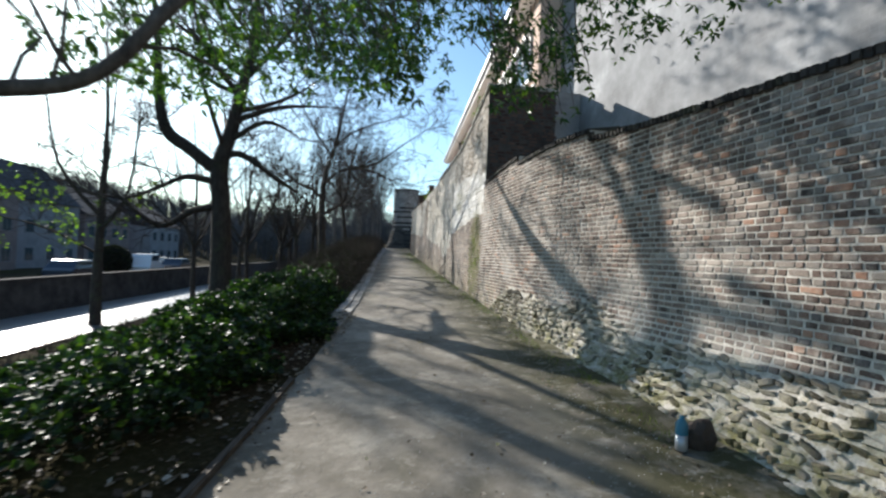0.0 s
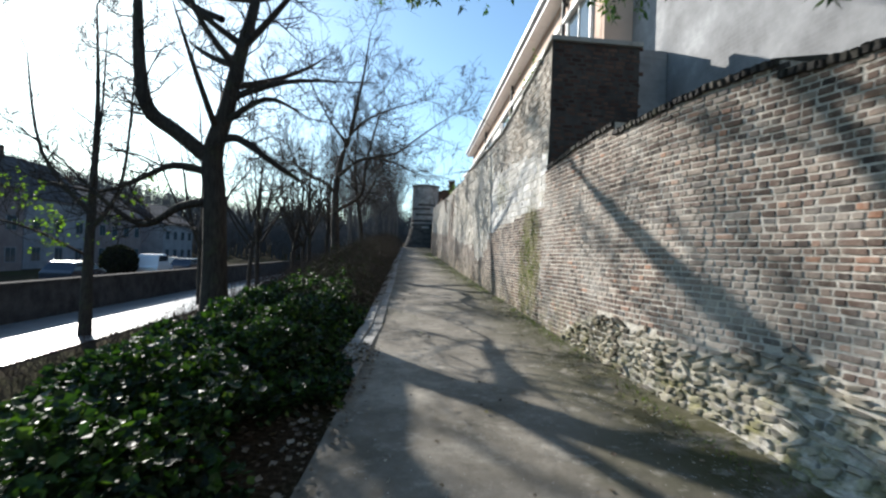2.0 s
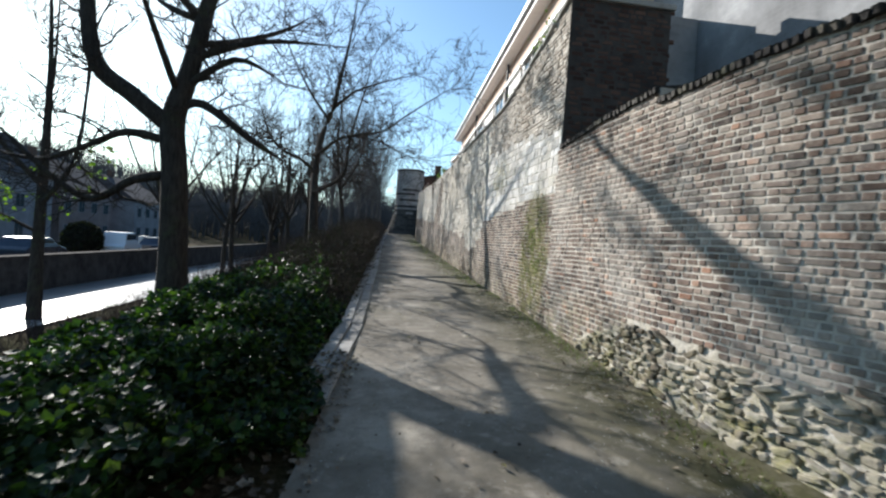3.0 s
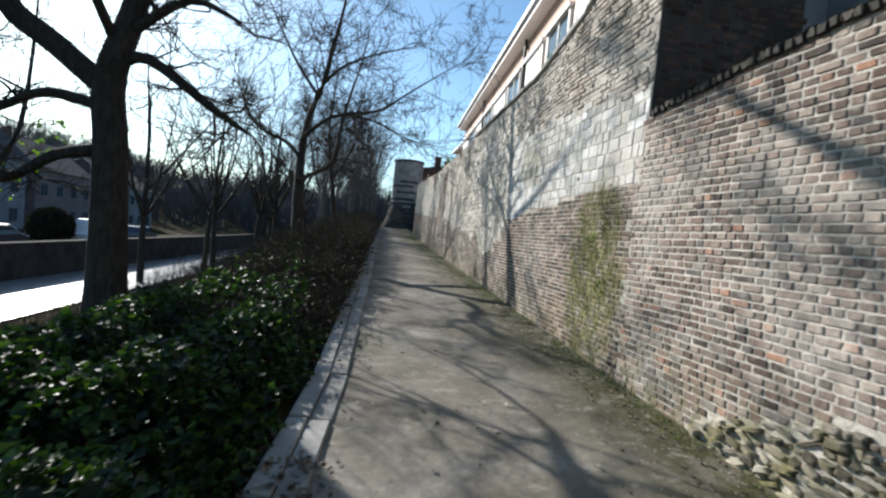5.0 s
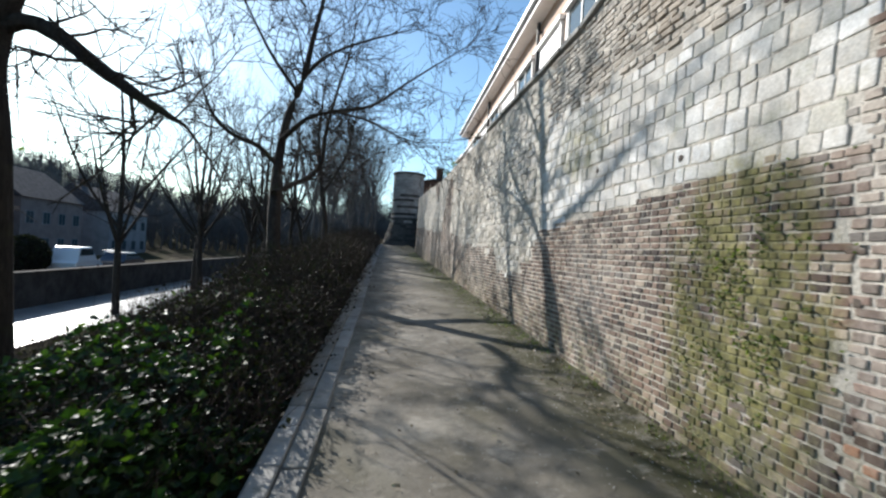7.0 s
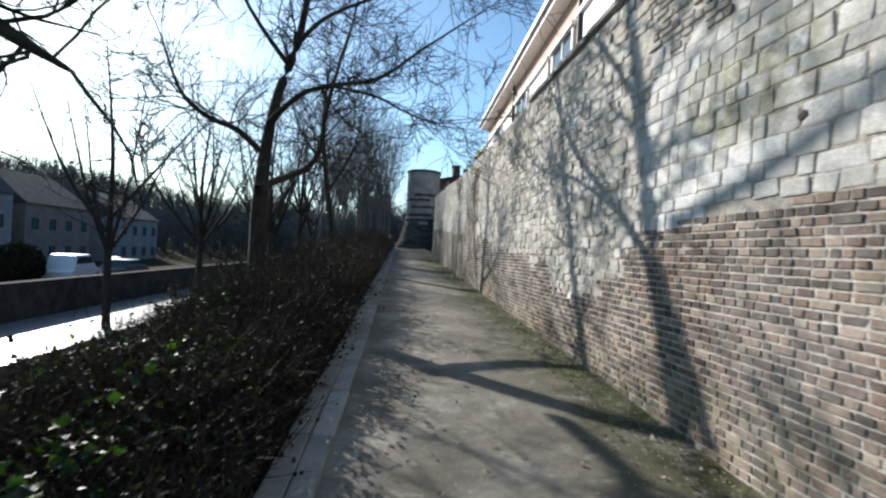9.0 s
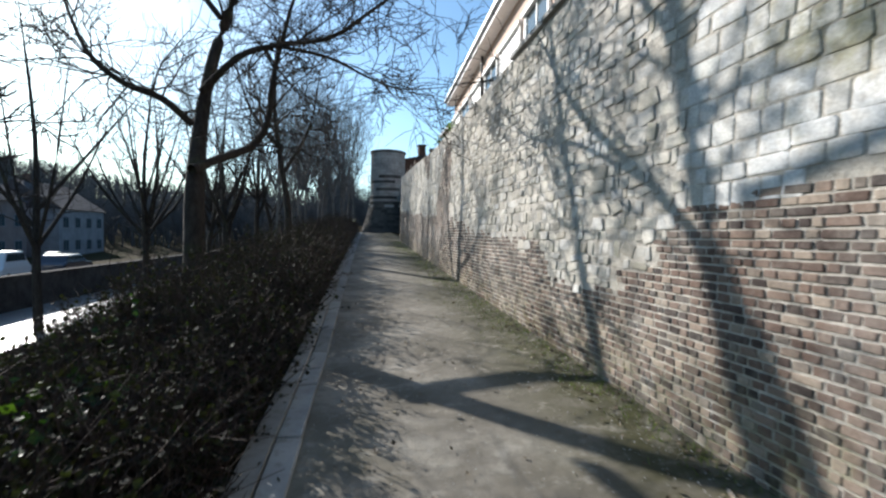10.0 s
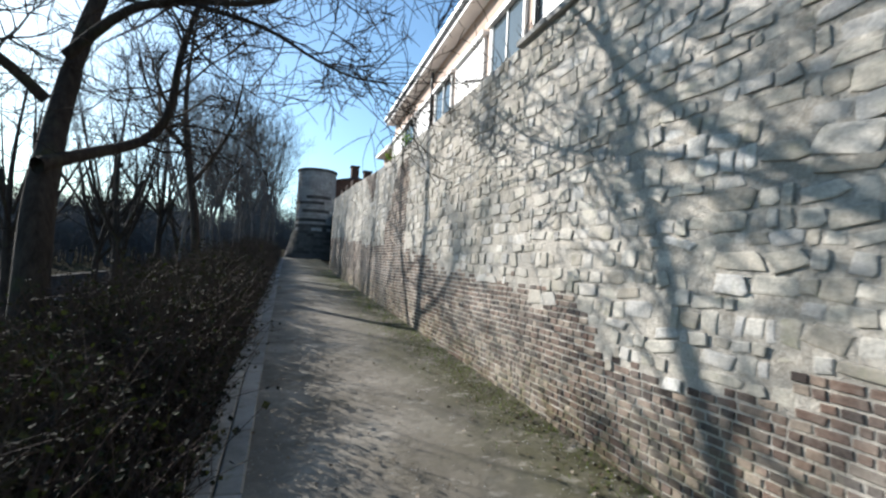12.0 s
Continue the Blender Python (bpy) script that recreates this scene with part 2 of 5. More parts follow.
M_CARWHITE = plain("white_car_paint", (0.7, 0.72, 0.74), (0.75, 0.77, 0.79), 0.25, 1, 0.0)
M_CARDARK = plain("dark_car_paint", (0.02, 0.03, 0.05), (0.03, 0.045, 0.07), 0.25, 1, 0.0)
M_RUBBER = plain("tyre_rubber", (0.015, 0.015, 0.015), (0.03, 0.03, 0.03), 0.85, 8)
n = Nodes("window_glass", 0.06, spec=0.8)
M_GLASS = n.done((0.05, 0.07, 0.08))
n = Nodes("grey_painted_brick", 0.85, spec=0.3)
_v = n.node("ShaderNodeCombineXYZ", {0: n.xyz()[1], 1: n.xyz()[2]}).outputs[0]
_bt = n.node("ShaderNodeTexBrick", {"Vector": _v, "Scale": 1.0, "Mortar Size": 0.006, "Brick Width": 0.21, "Row Height": 0.072, "Color1": (0.0, 0.0, 0.0), "Color2": (0.0, 0.0, 0.0), "Mortar": (1.0, 1.0, 1.0)})
c = n.ramp(n.noise(0.9, 6, 0.65), (0.34, (0.15, 0.153, 0.156)), (0.56, (0.26, 0.265, 0.27)), (0.76, (0.44, 0.445, 0.45)))
M_GABLE = n.done(n.mix(n.maths("MULTIPLY", _bt.outputs[0], 0.3), c, (0.25, 0.25, 0.26)), n.maths("SUBTRACT", n.maths("MULTIPLY", n.noise(40, 4), 0.4), _bt.outputs[0]), 0.6, 0.006)
M_TOWER_L = masonry("tower_pale_stone", ((0.0, (0.36, 0.35, 0.33)), (1.0, (0.46, 0.45, 0.42))), False, 0.0, 0.02)
M_TOWER_D = masonry("tower_dark_stone", ((0.0, (0.07, 0.066, 0.06)), (1.0, (0.14, 0.132, 0.12))), False, 0.0, 0.02)


# ---- shapes ----
def smooth(a):
    a = min(1.0, max(0.0, a))
    return a * a * (3 - 2 * a)


def along(table, y):
    for (a, va), (b, vb) in zip(table, table[1:]):
        if y <= b:
            return va + (vb - va) * max(0.0, (y - a) / (b - a))
    return table[-1][1]


KERB = ((-12, -2.5), (3.3, -1.03), (7, -0.68), (11, -0.36), (14.4, -0.26), (16.5, -0.19), (18.2, -0.12), (20, -0.08), (23, 0.0), (35, 0.38), (46, 0.8), (60, 1.2))


def gz(x, y):
    """Height of the sloping path."""
    return 0.05 * min(max(y, -12.0), 60.0) + 0.026 * x


def terrain(x, y):
    """Height of the ground: bed beside the path, bank, road, terrace, hill."""
    d = along(KERB, y) - 0.0 - 0.34 * smooth((y - 8.0) / 1.2) - x
    if d < 0:
        return gz(x, y) - 0.06
    top = gz(x, y) - 0.03 + 0.045 * smooth(d / 0.06) + 0.1 * smooth(d / 1.2) + 0.04 * noise.noise((x * 0.8, y * 0.8, 0))
    z = top + (-2.05 - top) * smooth((d - 1.7) / (5.4 + 4.6 * smooth((y - 27) / 10)))
    if x < -17.05:
        z = -0.9 + 9 * smooth((-x - 36) / 60) * smooth((y - 10) / 50) + 6 * smooth((y - 75) / 70)
    elif y > 75:
        z += 4 * smooth((y - 75) / 60)
    return z


def mesh_object(name, verts, faces, mat, parent=None, label="", shade=False):
    me = bpy.data.meshes.new(name)
    me.from_pydata(verts, [], faces)
    me.materials.append(mat)
    if shade:
        me.polygons.foreach_set("use_smooth", [True] * len(me.polygons))
    ob = new(name, me)
    if parent:
        ob.parent = parent
    if label:
        ob["label"] = label
    return ob


def part(name, bm, mat, parent=None, label=""):
    me = bpy.data.meshes.new(name)
    bm.to_mesh(me)
    bm.free()
    me.materials.append(mat)
    ob = new(name, me)
    if parent:
        ob.parent = parent
    if label:
        ob["label"] = label
    return ob


def thing(name, label, category, group="", kind="", at=(0, 0, 0)):
    return tagged(new(name), label, category, group, kind)


def block(x0, x1, y0, y1, z0, z1, bevel=0.0):
    bm = bmesh.new()
    for p in bmesh.ops.create_cube(bm, size=1)["verts"]:
        p.co = Vector((x0 if p.co.x < 0 else x1, y0 if p.co.y < 0 else y1, z0 if p.co.z < 0 else z1))
    if bevel:
        bmesh.ops.bevel(bm, geom=bm.edges[:], offset=bevel, segments=2, profile=0.5, affect="EDGES")
    return bm


def tube(acc, pts, radii, sides=6):
    """A tapering tube through pts, added to acc = (verts, faces)."""
    verts, faces = acc
    base = len(verts)
    last = len(pts) - 1
    for i, p in enumerate(pts):
        d = (pts[min(i + 1, last)] - pts[max(i - 1, 0)]).normalized()
        u = d.orthogonal().normalized() if abs(d.z) > 0.95 else d.cross(Vector((0, 0, 1))).normalized()
        v = d.cross(u)
        for k in range(sides):
            a = 2 * math.pi * k / sides
            verts.append(p + (u * math.cos(a) + v * math.sin(a)) * radii[i])
    for i in range(last):
        for k in range(sides):
            a, b = base + i * sides + k, base + i * sides + (k + 1) % sides
            faces.append((a, b, b + sides, a + sides))
    faces.append(tuple(base + last * sides + k for k in range(sides)))


def spline(ctrl, step=4):
    """A smooth line through control points (x, y, z, radius)."""
    pts, rad = [], []
    c = [Vector(q) for q in ctrl]
    for i in range(len(c) - 1):
        a, b, d, e = c[max(i - 1, 0)], c[i], c[i + 1], c[min(i + 2, len(c) - 1)]
        for k in range(step):
            t = k / step
            q = 0.5 * (2 * b + (d - a) * t + (2 * a - 5 * b + 4 * d - e) * t * t + (3 * b - a - 3 * d + e) * t ** 3)
            pts.append(q.xyz)
            rad.append(max(0.004, q.w))
    pts.append(c[-1].xyz)
    rad.append(max(0.004, c[-1].w))
    return pts, rad


def grow(acc, r, p, d, rad, length, level, up=0.08, tips=None, wild=0.22):
    """A branch with its twigs."""
    segs = 5 if level > 1 else 4 if level == 1 else 3
    pts, radii = [p.copy()], [rad]
    q = p.copy()
    for i in range(segs):
        d = (d + Vector((r.gauss(0, wild), r.gauss(0, wild), r.gauss(0, wild) + up))).normalized()
        q = q + d * length / segs
        pts.append(q.copy())
        radii.append(rad * (1 - 0.8 * (i + 1) / segs) + 0.0032)
    tube(acc, pts, radii, 5 if rad > 0.03 else 3)
    if tips is not None and level == 0:
        tips.append((q.copy(), d.copy()))
    if level > 0:
        for k in range(r.randint(4, 6) if level > 1 else r.randint(3, 5)):
            f = r.uniform(0.25, 1.0)
            i = min(segs - 1, int(f * segs))
            at = pts[i].lerp(pts[i + 1], f * segs - i)
            axis = Vector((r.gauss(0, 1), r.gauss(0, 1), r.gauss(0, 0.7))).normalized()
            nd = (d * 0.75 + axis * 0.8 + Vector((0, 0, up * 2))).normalized()
            grow(acc, r, at, nd, max(0.005, radii[i] * 0.55), length * r.uniform(0.4, 0.7), level - 1, up, tips, wild)


def leaf_shape(length, width, fold=0.15):
    """Six points of a folded leaf that points along +y."""
    return [Vector(q) for q in ((0, 0, 0), (-width, length * 0.45, fold * width), (0, length * 0.4, -fold * width), (width, length * 0.45, fold * width), (0, length, 0))]


LEAF_FACES = ((0, 2, 1), (0, 3, 2), (1, 2, 4), (2, 3, 4))


def add_leaf(acc, p, m, size, slim=0.46):
    verts, faces = acc
    b = len(verts)
    for q in leaf_shape(size, size * slim):
        verts.append(p + m @ q)
    for f in LEAF_FACES:
        faces.append(tuple(b + i for i in f))


def tree(name, label, trunk, limbs, seed, bark_mat, levels=2, reach=1.6, per=5, up=0.08, group="", start=0.25, trunk_from=0.55, sparse=0):
    """trunk and limbs: control points with radii. Twigs grow along them all."""
    r = random.Random(seed)
    ob = thing(name, label, "tree", group)
    acc = ([], [])
    tp, tr_ = spline(trunk)
    tube(acc, tp, tr_, 12)
    mesh_object("trunk", *acc, bark_mat, ob, shade=True)
    twigs = ([], [])
    tips = []
    for j, line in enumerate([trunk] + list(limbs)):
        pts, rad = spline(line)
        if j:
            acc = ([], [])
            tube(acc, pts, rad, 8)
            mesh_object("limb", *acc, bark_mat, ob, shade=True)
        lo = int(len(pts) * (trunk_from if j == 0 else 0.55 if j <= sparse else start))
        for i in range(lo, len(pts) - 1):
            for k in range(per if r.random() < 0.6 else per - 1):
                if r.random() < (0.8 if 0 < j <= sparse else 0.45):
                    continue
                d = (pts[i + 1] - pts[i]).normalized()
                axis = Vector((r.gauss(0, 1), r.gauss(0, 1), r.gauss(0, 0.6))).normalized()
                grow(twigs, r, pts[i].lerp(pts[i + 1], r.random()), (d * 0.6 + axis * 0.9).normalized(), min(0.03, max(0.006, rad[i] * 0.35)), reach * r.uniform(0.5, 1.1), levels - 1, up, tips)
        grow(twigs, r, pts[-1], (pts[-1] - pts[-2]).normalized(), rad[-1], reach * 0.9, levels, up, tips)
    tagged(mesh_object("twig_mass", *twigs, bark_mat, ob), kind="stuff")
    return ob, tips


# ---- ground, path, road ----
xs = [-400, -300, -220, -160, -120, -95, -80, -70, -60, -52, -45, -39, -34, -30, -26, -22, -19.5, -17.06, -17.04, -15.5, -14, -12.8, -11.5] + [-10.5 + 0.35 * i for i in range(28)] + [-0.6, -0.3, 0, 1, 2.4, 3.5, 6, 12, 30, 60, 120, 250, 400]
ys = [-250, -120, -60, -30, -15, -8] + [-4 + 0.4 * i for i in range(120)] + [45, 48, 52, 56, 60, 68, 76, 85, 95, 110, 130, 160, 200, 260, 350, 480, 700]
gv = [(x, y, terrain(x, y)) for y in ys for x in xs]
gf = [(j * len(xs) + i, j * len(xs) + i + 1, (j + 1) * len(xs) + i + 1, (j + 1) * len(xs) + i) for j in range(len(ys) - 1) for i in range(len(xs) - 1)]
tagged(mesh_object("ground", gv, gf, M_SOIL, shade=True), "dark leafy soil of bank, terrace and wooded hill", "ground", kind="structure")

LINE_P = ((-6, 3.5), (4.4, 3.25), (6.4, 3.0), (7.5, 2.72))
pv, pf = [], []
NX, NY = 22, 250
for j in range(NY + 1):
    y = -6 + 54 * j / NY
    xk = along(KERB, y) - 0.02
    for i in range(NX + 1):
        x = xk + (max(2.72, along(LINE_P, y)) - xk) * i / NX
        pv.append((x, y, gz(x, y) + 0.012 * noise.noise((x * 1.7, y * 1.7, 3)) + 0.006 * noise.noise((x * 6, y * 6, 5)) + 0.05 * smooth((x - 2.0) / 0.7)))
for j in range(NY):
    for i in range(NX):
        a = j * (NX + 1) + i
        pf.append((a, a + 1, a + NX + 2, a + NX + 1))
tagged(mesh_object("path", pv, pf, M_PATH, shade=True), "worn grey grit path with mossy edge climbing beside the wall", "path", kind="structure")

rv, rf = [], []
for j in range(40):
    y = -30 + 4 * j
    for x in (-17.02, -15.2, -13.4, -11.6):
        rv.append((x, y, -1.98))
for j in range(39):
    for i in range(3):
        a = j * 4 + i
        rf.append((a, a + 1, a + 5, a + 4))
tagged(mesh_object("road", rv, rf, M_LANE), "pale wet paved lane below the bank, glaring in the sun", "road", kind="structure")

bm = block(-17.5, -17.0, -30, 125, -2.3, -0.27)
retain = tagged(part("wall_quay", bm, M_RETAIN), "dark stone quay wall along the lane", "wall", kind="structure")
part("coping", block(-17.57, -16.94, -30, 125, -0.27, -0.16, 0.02), M_RETAIN, retain)

# kerb: two rows of slabs
kerb = thing("kerb", "worn concrete kerb with a gutter strip beside the path", "kerb", kind="structure")


def slab_mesh(name, w, l, h, seed):
    r = random.Random(seed)
    bm = block(-w / 2, w / 2, -l / 2, l / 2, -h, 0, 0.012)
    for v in bm.verts:
        v.co += Vector((r.uniform(-1, 1), r.uniform(-1, 1), r.uniform(-1, 1))) * 0.004
    me = bpy.data.meshes.new(name)
    bm.to_mesh(me)
    bm.free()
    me.materials.append(M_KERB)
    return me


OUTER = [slab_mesh("kerb_stone", 0.15, 0.985, 0.22, 20 + i) for i in range(5)]
INNER = [slab_mesh("gutter_stone", 0.165, 0.985, 0.16, 40 + i) for i in range(5)]
for i in range(38):
    y = 8.6 + i
    xk = along(KERB, y)
    turn = math.degrees(math.atan2(along(KERB, y + 0.5) - along(KERB, y - 0.5), 1))
    for off, name, meshes, lift in ((-0.255, "kerb_stone", OUTER, 0.055), (-0.09, "gutter_stone", INNER, 0.03)):
        ob = new(name, meshes[i % 5])
        ob.parent = kerb
        x = xk + off + rng.uniform(-0.003, 0.003)
        ob.matrix_basis = pose(x, y, gz(x, y) + lift + rng.uniform(-0.004, 0.004), 2.86, rng.uniform(-1.0, 1.0), -turn + rng.uniform(-0.2, 0.2))

n = Nodes("old_timber", 0.9, spec=0.2)
M_TIMBER = n.done(n.ramp(n.noise(9, 5, 0.7, n.stretch(4, 0.4, 4)), (0.35, (0.035, 0.028, 0.022)), (0.65, (0.12, 0.1, 0.08))), n.noise(40, 4), 0.7, 0.004)
edging = thing("path_edging", "dark weathered timber edging boards along the leafy bed", "edging", kind="structure")
for i in range(4):
    y = 1.1 + 1.22 * i
    x = along(KERB, y) - 0.02
    bm = block(-0.028, 0.028, -0.6, 0.6, -0.15, 0.045, 0.008)
    for v in bm.verts:
        v.co += Vector((rng.uniform(-1, 1) * 0.008, 0, rng.uniform(-1, 1) * 0.006))
    ob = part("board", bm, M_TIMBER, edging)
    ob.matrix_basis = pose(x, y, gz(x, y) + 0.005, 2.86, rng.uniform(-4, 4), -5.5 + rng.uniform(-0.7, 0.7))

# ---- the wall ----
LINE_A = ((-6, 3.4), (-3, 3.32), (2, 3.2), (4.4, 3.1), (5.0, 3.06), (6.0, 2.93), (6.4, 2.85), (7.0, 2.66), (7.5, 2.58), (8.3, 2.5), (9.5, 2.43), (11, 2.41))


def cope_a(y):
    if y < 6.35:
        return along(((-6, 2.4), (2.6, 3.12), (6.35, 3.4)), y)
    return along(((6.35, 3.52), (8.55, 3.44)), y) if y < 8.55 else along(((8.55, 3.58), (11, 3.42)), y)


def face_a(y, z):
    """The face of the brick wall: it bends away from the path, with a spreading foot."""
    h = max(0.0, z - gz(2.4, y))
    foot = 0.36 * smooth((7.4 - y) / 2.2) + 0.14 * smooth((9.6 - y) / 2.4)
    if y > 10.2:
        return face_a(10.2, z) + (face_b(y, z) - face_a(10.2, z)) * smooth((y - 10.2) / 0.8)
    return along(LINE_A, y) + 0.012 * h - foot * max(0.0, 1 - h / 0.8) ** 1.6 + 0.015 * noise.noise((y * 0.7, z * 0.7, 2))


TOP_B = ((11, 5.72), (12.8, 5.3), (14.7, 4.95), (18.9, 4.88), (22.9, 4.8), (27, 4.75), (32, 5.0), (37, 5.1))


def face_b(y, z):
    return 2.388 + 0.02 * (z - gz(2.4, y)) + 0.02 * noise.noise((y * 0.6, z * 0.6, 9)) + 0.1 * smooth((y - 24) / 12)


def seam(z):
    """Where the two walls' bricks interlock."""
    return 11.08 + 0.16 * noise.noise((3.0, z * 5.0, 17))


def zone_a(y, z):
    if y > seam(z):
        return "none"
    h = z - gz(2.4, y)
    if h < 0.62 + 0.3 * noise.noise((y * 0.9, 4.0, 0)) - 0.6 * smooth((y - 8.6) / 1.6):
        return "footing"
    return "brick"


def zone_b(y, z):
    h = z - gz(2.4, y)
    edge = 0.12 * noise.noise((y * 1.3, z * 0.4, 6)) + 0.22 * noise.noise((y * 5.1, z * 5.1, 7))
    if y < seam(z) and z < 3.36:
        return "none"
    if y < 15.7 + 0.6 * (2.6 - z) * (z < 2.6) + edge:
        if z < along(((11, 2.74), (12.8, 2.68), (14.3, 2.55), (16, 2.45)), y) + 0.07 * noise.noise((y * 2.2, 0, 40)):
            return "townbrick"
        return "ashlar" if z < along(((11, 3.7), (14.4, 4.02), (16, 4.1)), y) + edge else "brownbrick"
    if h < along(((16, 1.1), (17, 0.8), (18, 0.74), (18.35, 1.16), (21, 1.12), (24, 1.4), (40, 1.5)), y) + edge:
        return "townbrick"
    if 24 < y and noise.noise((y * 0.35, z * 0.5, 12)) > 0.22:
        return "townbrick"
    return "rubble"


def piece_mesh(name, seed, rounding, jitter, mat):
    """A worn block of unit size: the face looks along -x, corners cut and edges eased."""
    r = random.Random(seed)
    cut = 0.06 + 0.2 * rounding
    outline = []
    for sy, sz in ((-1, -1), (1, -1), (1, 1), (-1, 1)):
        c1, c2 = cut * r.uniform(0.4, 1.2), cut * r.uniform(0.6, 1.6)
        pair = [(sy * (0.5 - c1 * 0.6), sz * 0.5), (sy * 0.5, sz * (0.5 - c2 * 0.6))]
        if sy * sz > 0:
            pair = pair[::-1]
        outline += [(p + r.uniform(-jitter, jitter), q + r.uniform(-jitter, jitter)) for p, q in pair]
    v = []
    tilt = r.uniform(-0.25, 0.25), r.uniform(-0.25, 0.25)
    for x, k in ((1.0, 1.0), (0.1, 0.985), (-0.3, 0.95 - 0.06 * rounding), (-0.55, 0.84 - 0.22 * rounding)):
        for p, q in outline:
            v.append((x + (tilt[0] * p + tilt[1] * q + r.uniform(-0.08, 0.08) if x < 0 else 0), p * k, q * k))
    f = [tuple(range(31, 23, -1))]
    for lo in (0, 8, 16):
        for k in range(8):
            f.append((lo + k, lo + 8 + k, lo + 8 + (k + 1) % 8, lo + (k + 1) % 8))
    me = bpy.data.meshes.new(name)
    me.from_pydata(v, [], f)
    me.materials.append(mat)
    me.polygons.foreach_set("use_smooth", [True] * len(f) if rounding > 5 else [False] * len(f))
    return me


SHAPES = {}
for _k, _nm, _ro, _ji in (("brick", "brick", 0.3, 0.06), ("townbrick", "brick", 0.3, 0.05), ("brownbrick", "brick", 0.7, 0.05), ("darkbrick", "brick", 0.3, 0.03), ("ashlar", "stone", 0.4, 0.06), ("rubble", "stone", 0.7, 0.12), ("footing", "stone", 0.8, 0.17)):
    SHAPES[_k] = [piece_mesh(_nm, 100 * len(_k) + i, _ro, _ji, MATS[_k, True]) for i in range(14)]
DEPTH = {"brick": 0.0065, "townbrick": 0.0065, "brownbrick": 0.015, "darkbrick": 0.012, "ashlar": 0.007, "rubble": 0.0065, "footing": 0.034}


def courses(y0, y1, zone, kinds, height, lengths, top, seed, bottom=-0.15):
    """Pieces (kind, y, z, length, height) in level courses, where zone gives one of the kinds."""
    r = random.Random(seed)
    out = []
    z = gz(2.4, y0) + bottom
    stop = max(top(y0 + (y1 - y0) * i / 40) for i in range(41))
    while z < stop:
        h = height * r.uniform(0.92, 1.08) if height < 0.1 else height * r.uniform(0.72, 1.3)
        y = y0 - r.uniform(0, 0.12)
        while y < y1 - 0.05:
            l = r.choice(lengths) * r.uniform(0.9, 1.1)
            if y < y0:
                l, y = max(0.06, l - (y0 - y)), y0
            if y + l > y1 - 0.06:
                l = y1 - y
            yc, zc = y + l / 2, z + h / 2
            wob = 0.02 * noise.noise((yc * 0.5, zc, 1)) if height < 0.1 else 0.03 * noise.noise((yc * 1.4, zc * 1.4, 1))
            if gz(2.4, yc) - 0.1 < zc < top(yc) - h * 0.4:
                k = zone(yc, zc)
                if k in kinds:
                    gap = {"ashlar": 0.01, "brick": 0.017}.get(k, 0.012)
                    squat = {"rubble": r.uniform(0.72, 1.06), "footing": r.uniform(0.55, 1.1)}.get(k, 1)
                    out.append((k, yc, zc + wob, l - gap, h * squat - (0.014 if k == "townbrick" else gap)))
            y += l
        z += h
    return out


def lay(owner, pieces, face, near, label):
    """The pieces that near() picks become parts, up to 300 of a name; the rest one mass a kind."""
    masses = {}
    count = {}
    r = random.Random(5)
    for k, y, z, l, h in sorted(pieces, key=lambda q: near(q[1], q[2])):
        slope = math.degrees(math.atan((face(y, z + 0.3) - face(y, z - 0.3)) / 0.6))
        skew = math.degrees(math.atan((face(y + 0.2, z) - face(y - 0.2, z)) / 0.4)) 
        proud = r.uniform(-0.004, 0.004) * (1 if k in ("brick", "townbrick", "darkbrick", "ashlar") else 3)
        if k == "footing":
            proud += r.uniform(-0.028, 0.004)
        wild = 6 if k == "footing" else 0
        m = pose(face(y, z) - 0.0025 + proud, y, z, r.gauss(0, {"footing": 13, "rubble": 5.0, "brownbrick": 2.5, "ashlar": 1.8}.get(k, 0.9)), (slope * 0.25 if wild else slope) + r.gauss(0, wild), -skew + r.gauss(0, wild)) @ Matrix.Diagonal((DEPTH[k], l, h, 1))
        me = r.choice(SHAPES[k])
        name = me.name.split(".")[0]
        if count.get(name, 0) < 300:
            count[name] = count.get(name, 0) + 1
            ob = new(name, me)
            ob.parent = owner
            ob.matrix_basis = m
        else:
            verts, faces = masses.setdefault(k, ([], []))
            b = len(verts)
            verts.extend(m @ v.co for v in me.vertices)
            faces.extend(tuple(b + i for i in p.vertices) for p in me.polygons)
    for k, acc in masses.items():
        tagged(mesh_object("brickwork" if "brick" in k else "stonework", *acc, MATS[k, False], owner), kind="stuff")


def backing(name, y0, y1, face, top, thick, step=0.2, rows=26, bed=None):
    """The mortar bed behind the pieces, with back and top."""
    v, f = [], []
    ny = max(2, round((y1 - y0) / step))
    for j in range(ny + 1):
        y = y0 + (y1 - y0) * j / ny
        z0, z1 = gz(2.4, y) - 0.4, top(min(y1 - 0.001, max(y0 + 0.001, y)))
        for i in range(rows + 1):
            z = z0 + (z1 - z0) * i / rows
            yy = min(y1 - 0.001, max(y0 + 0.001, y))
            v.append((face(yy, z) + 0.002 + 0.004 * noise.noise((y * 9, z * 9, 0)), y, z))
        v.append((thick, y, z1))
        v.append((thick, y, z0))
    w = rows + 3
    for j in range(ny):
        for i in range(w - 1):
            a = j * w + i
            f.append((a, a + w, a + w + 1, a + 1))
    f.append(tuple(range(w)))
    f.append(tuple(ny * w + i for i in range(w - 1, -1, -1)))
    return tagged(mesh_object(name, v, f, bed or M_MORTAR, shade=False), kind="structure")


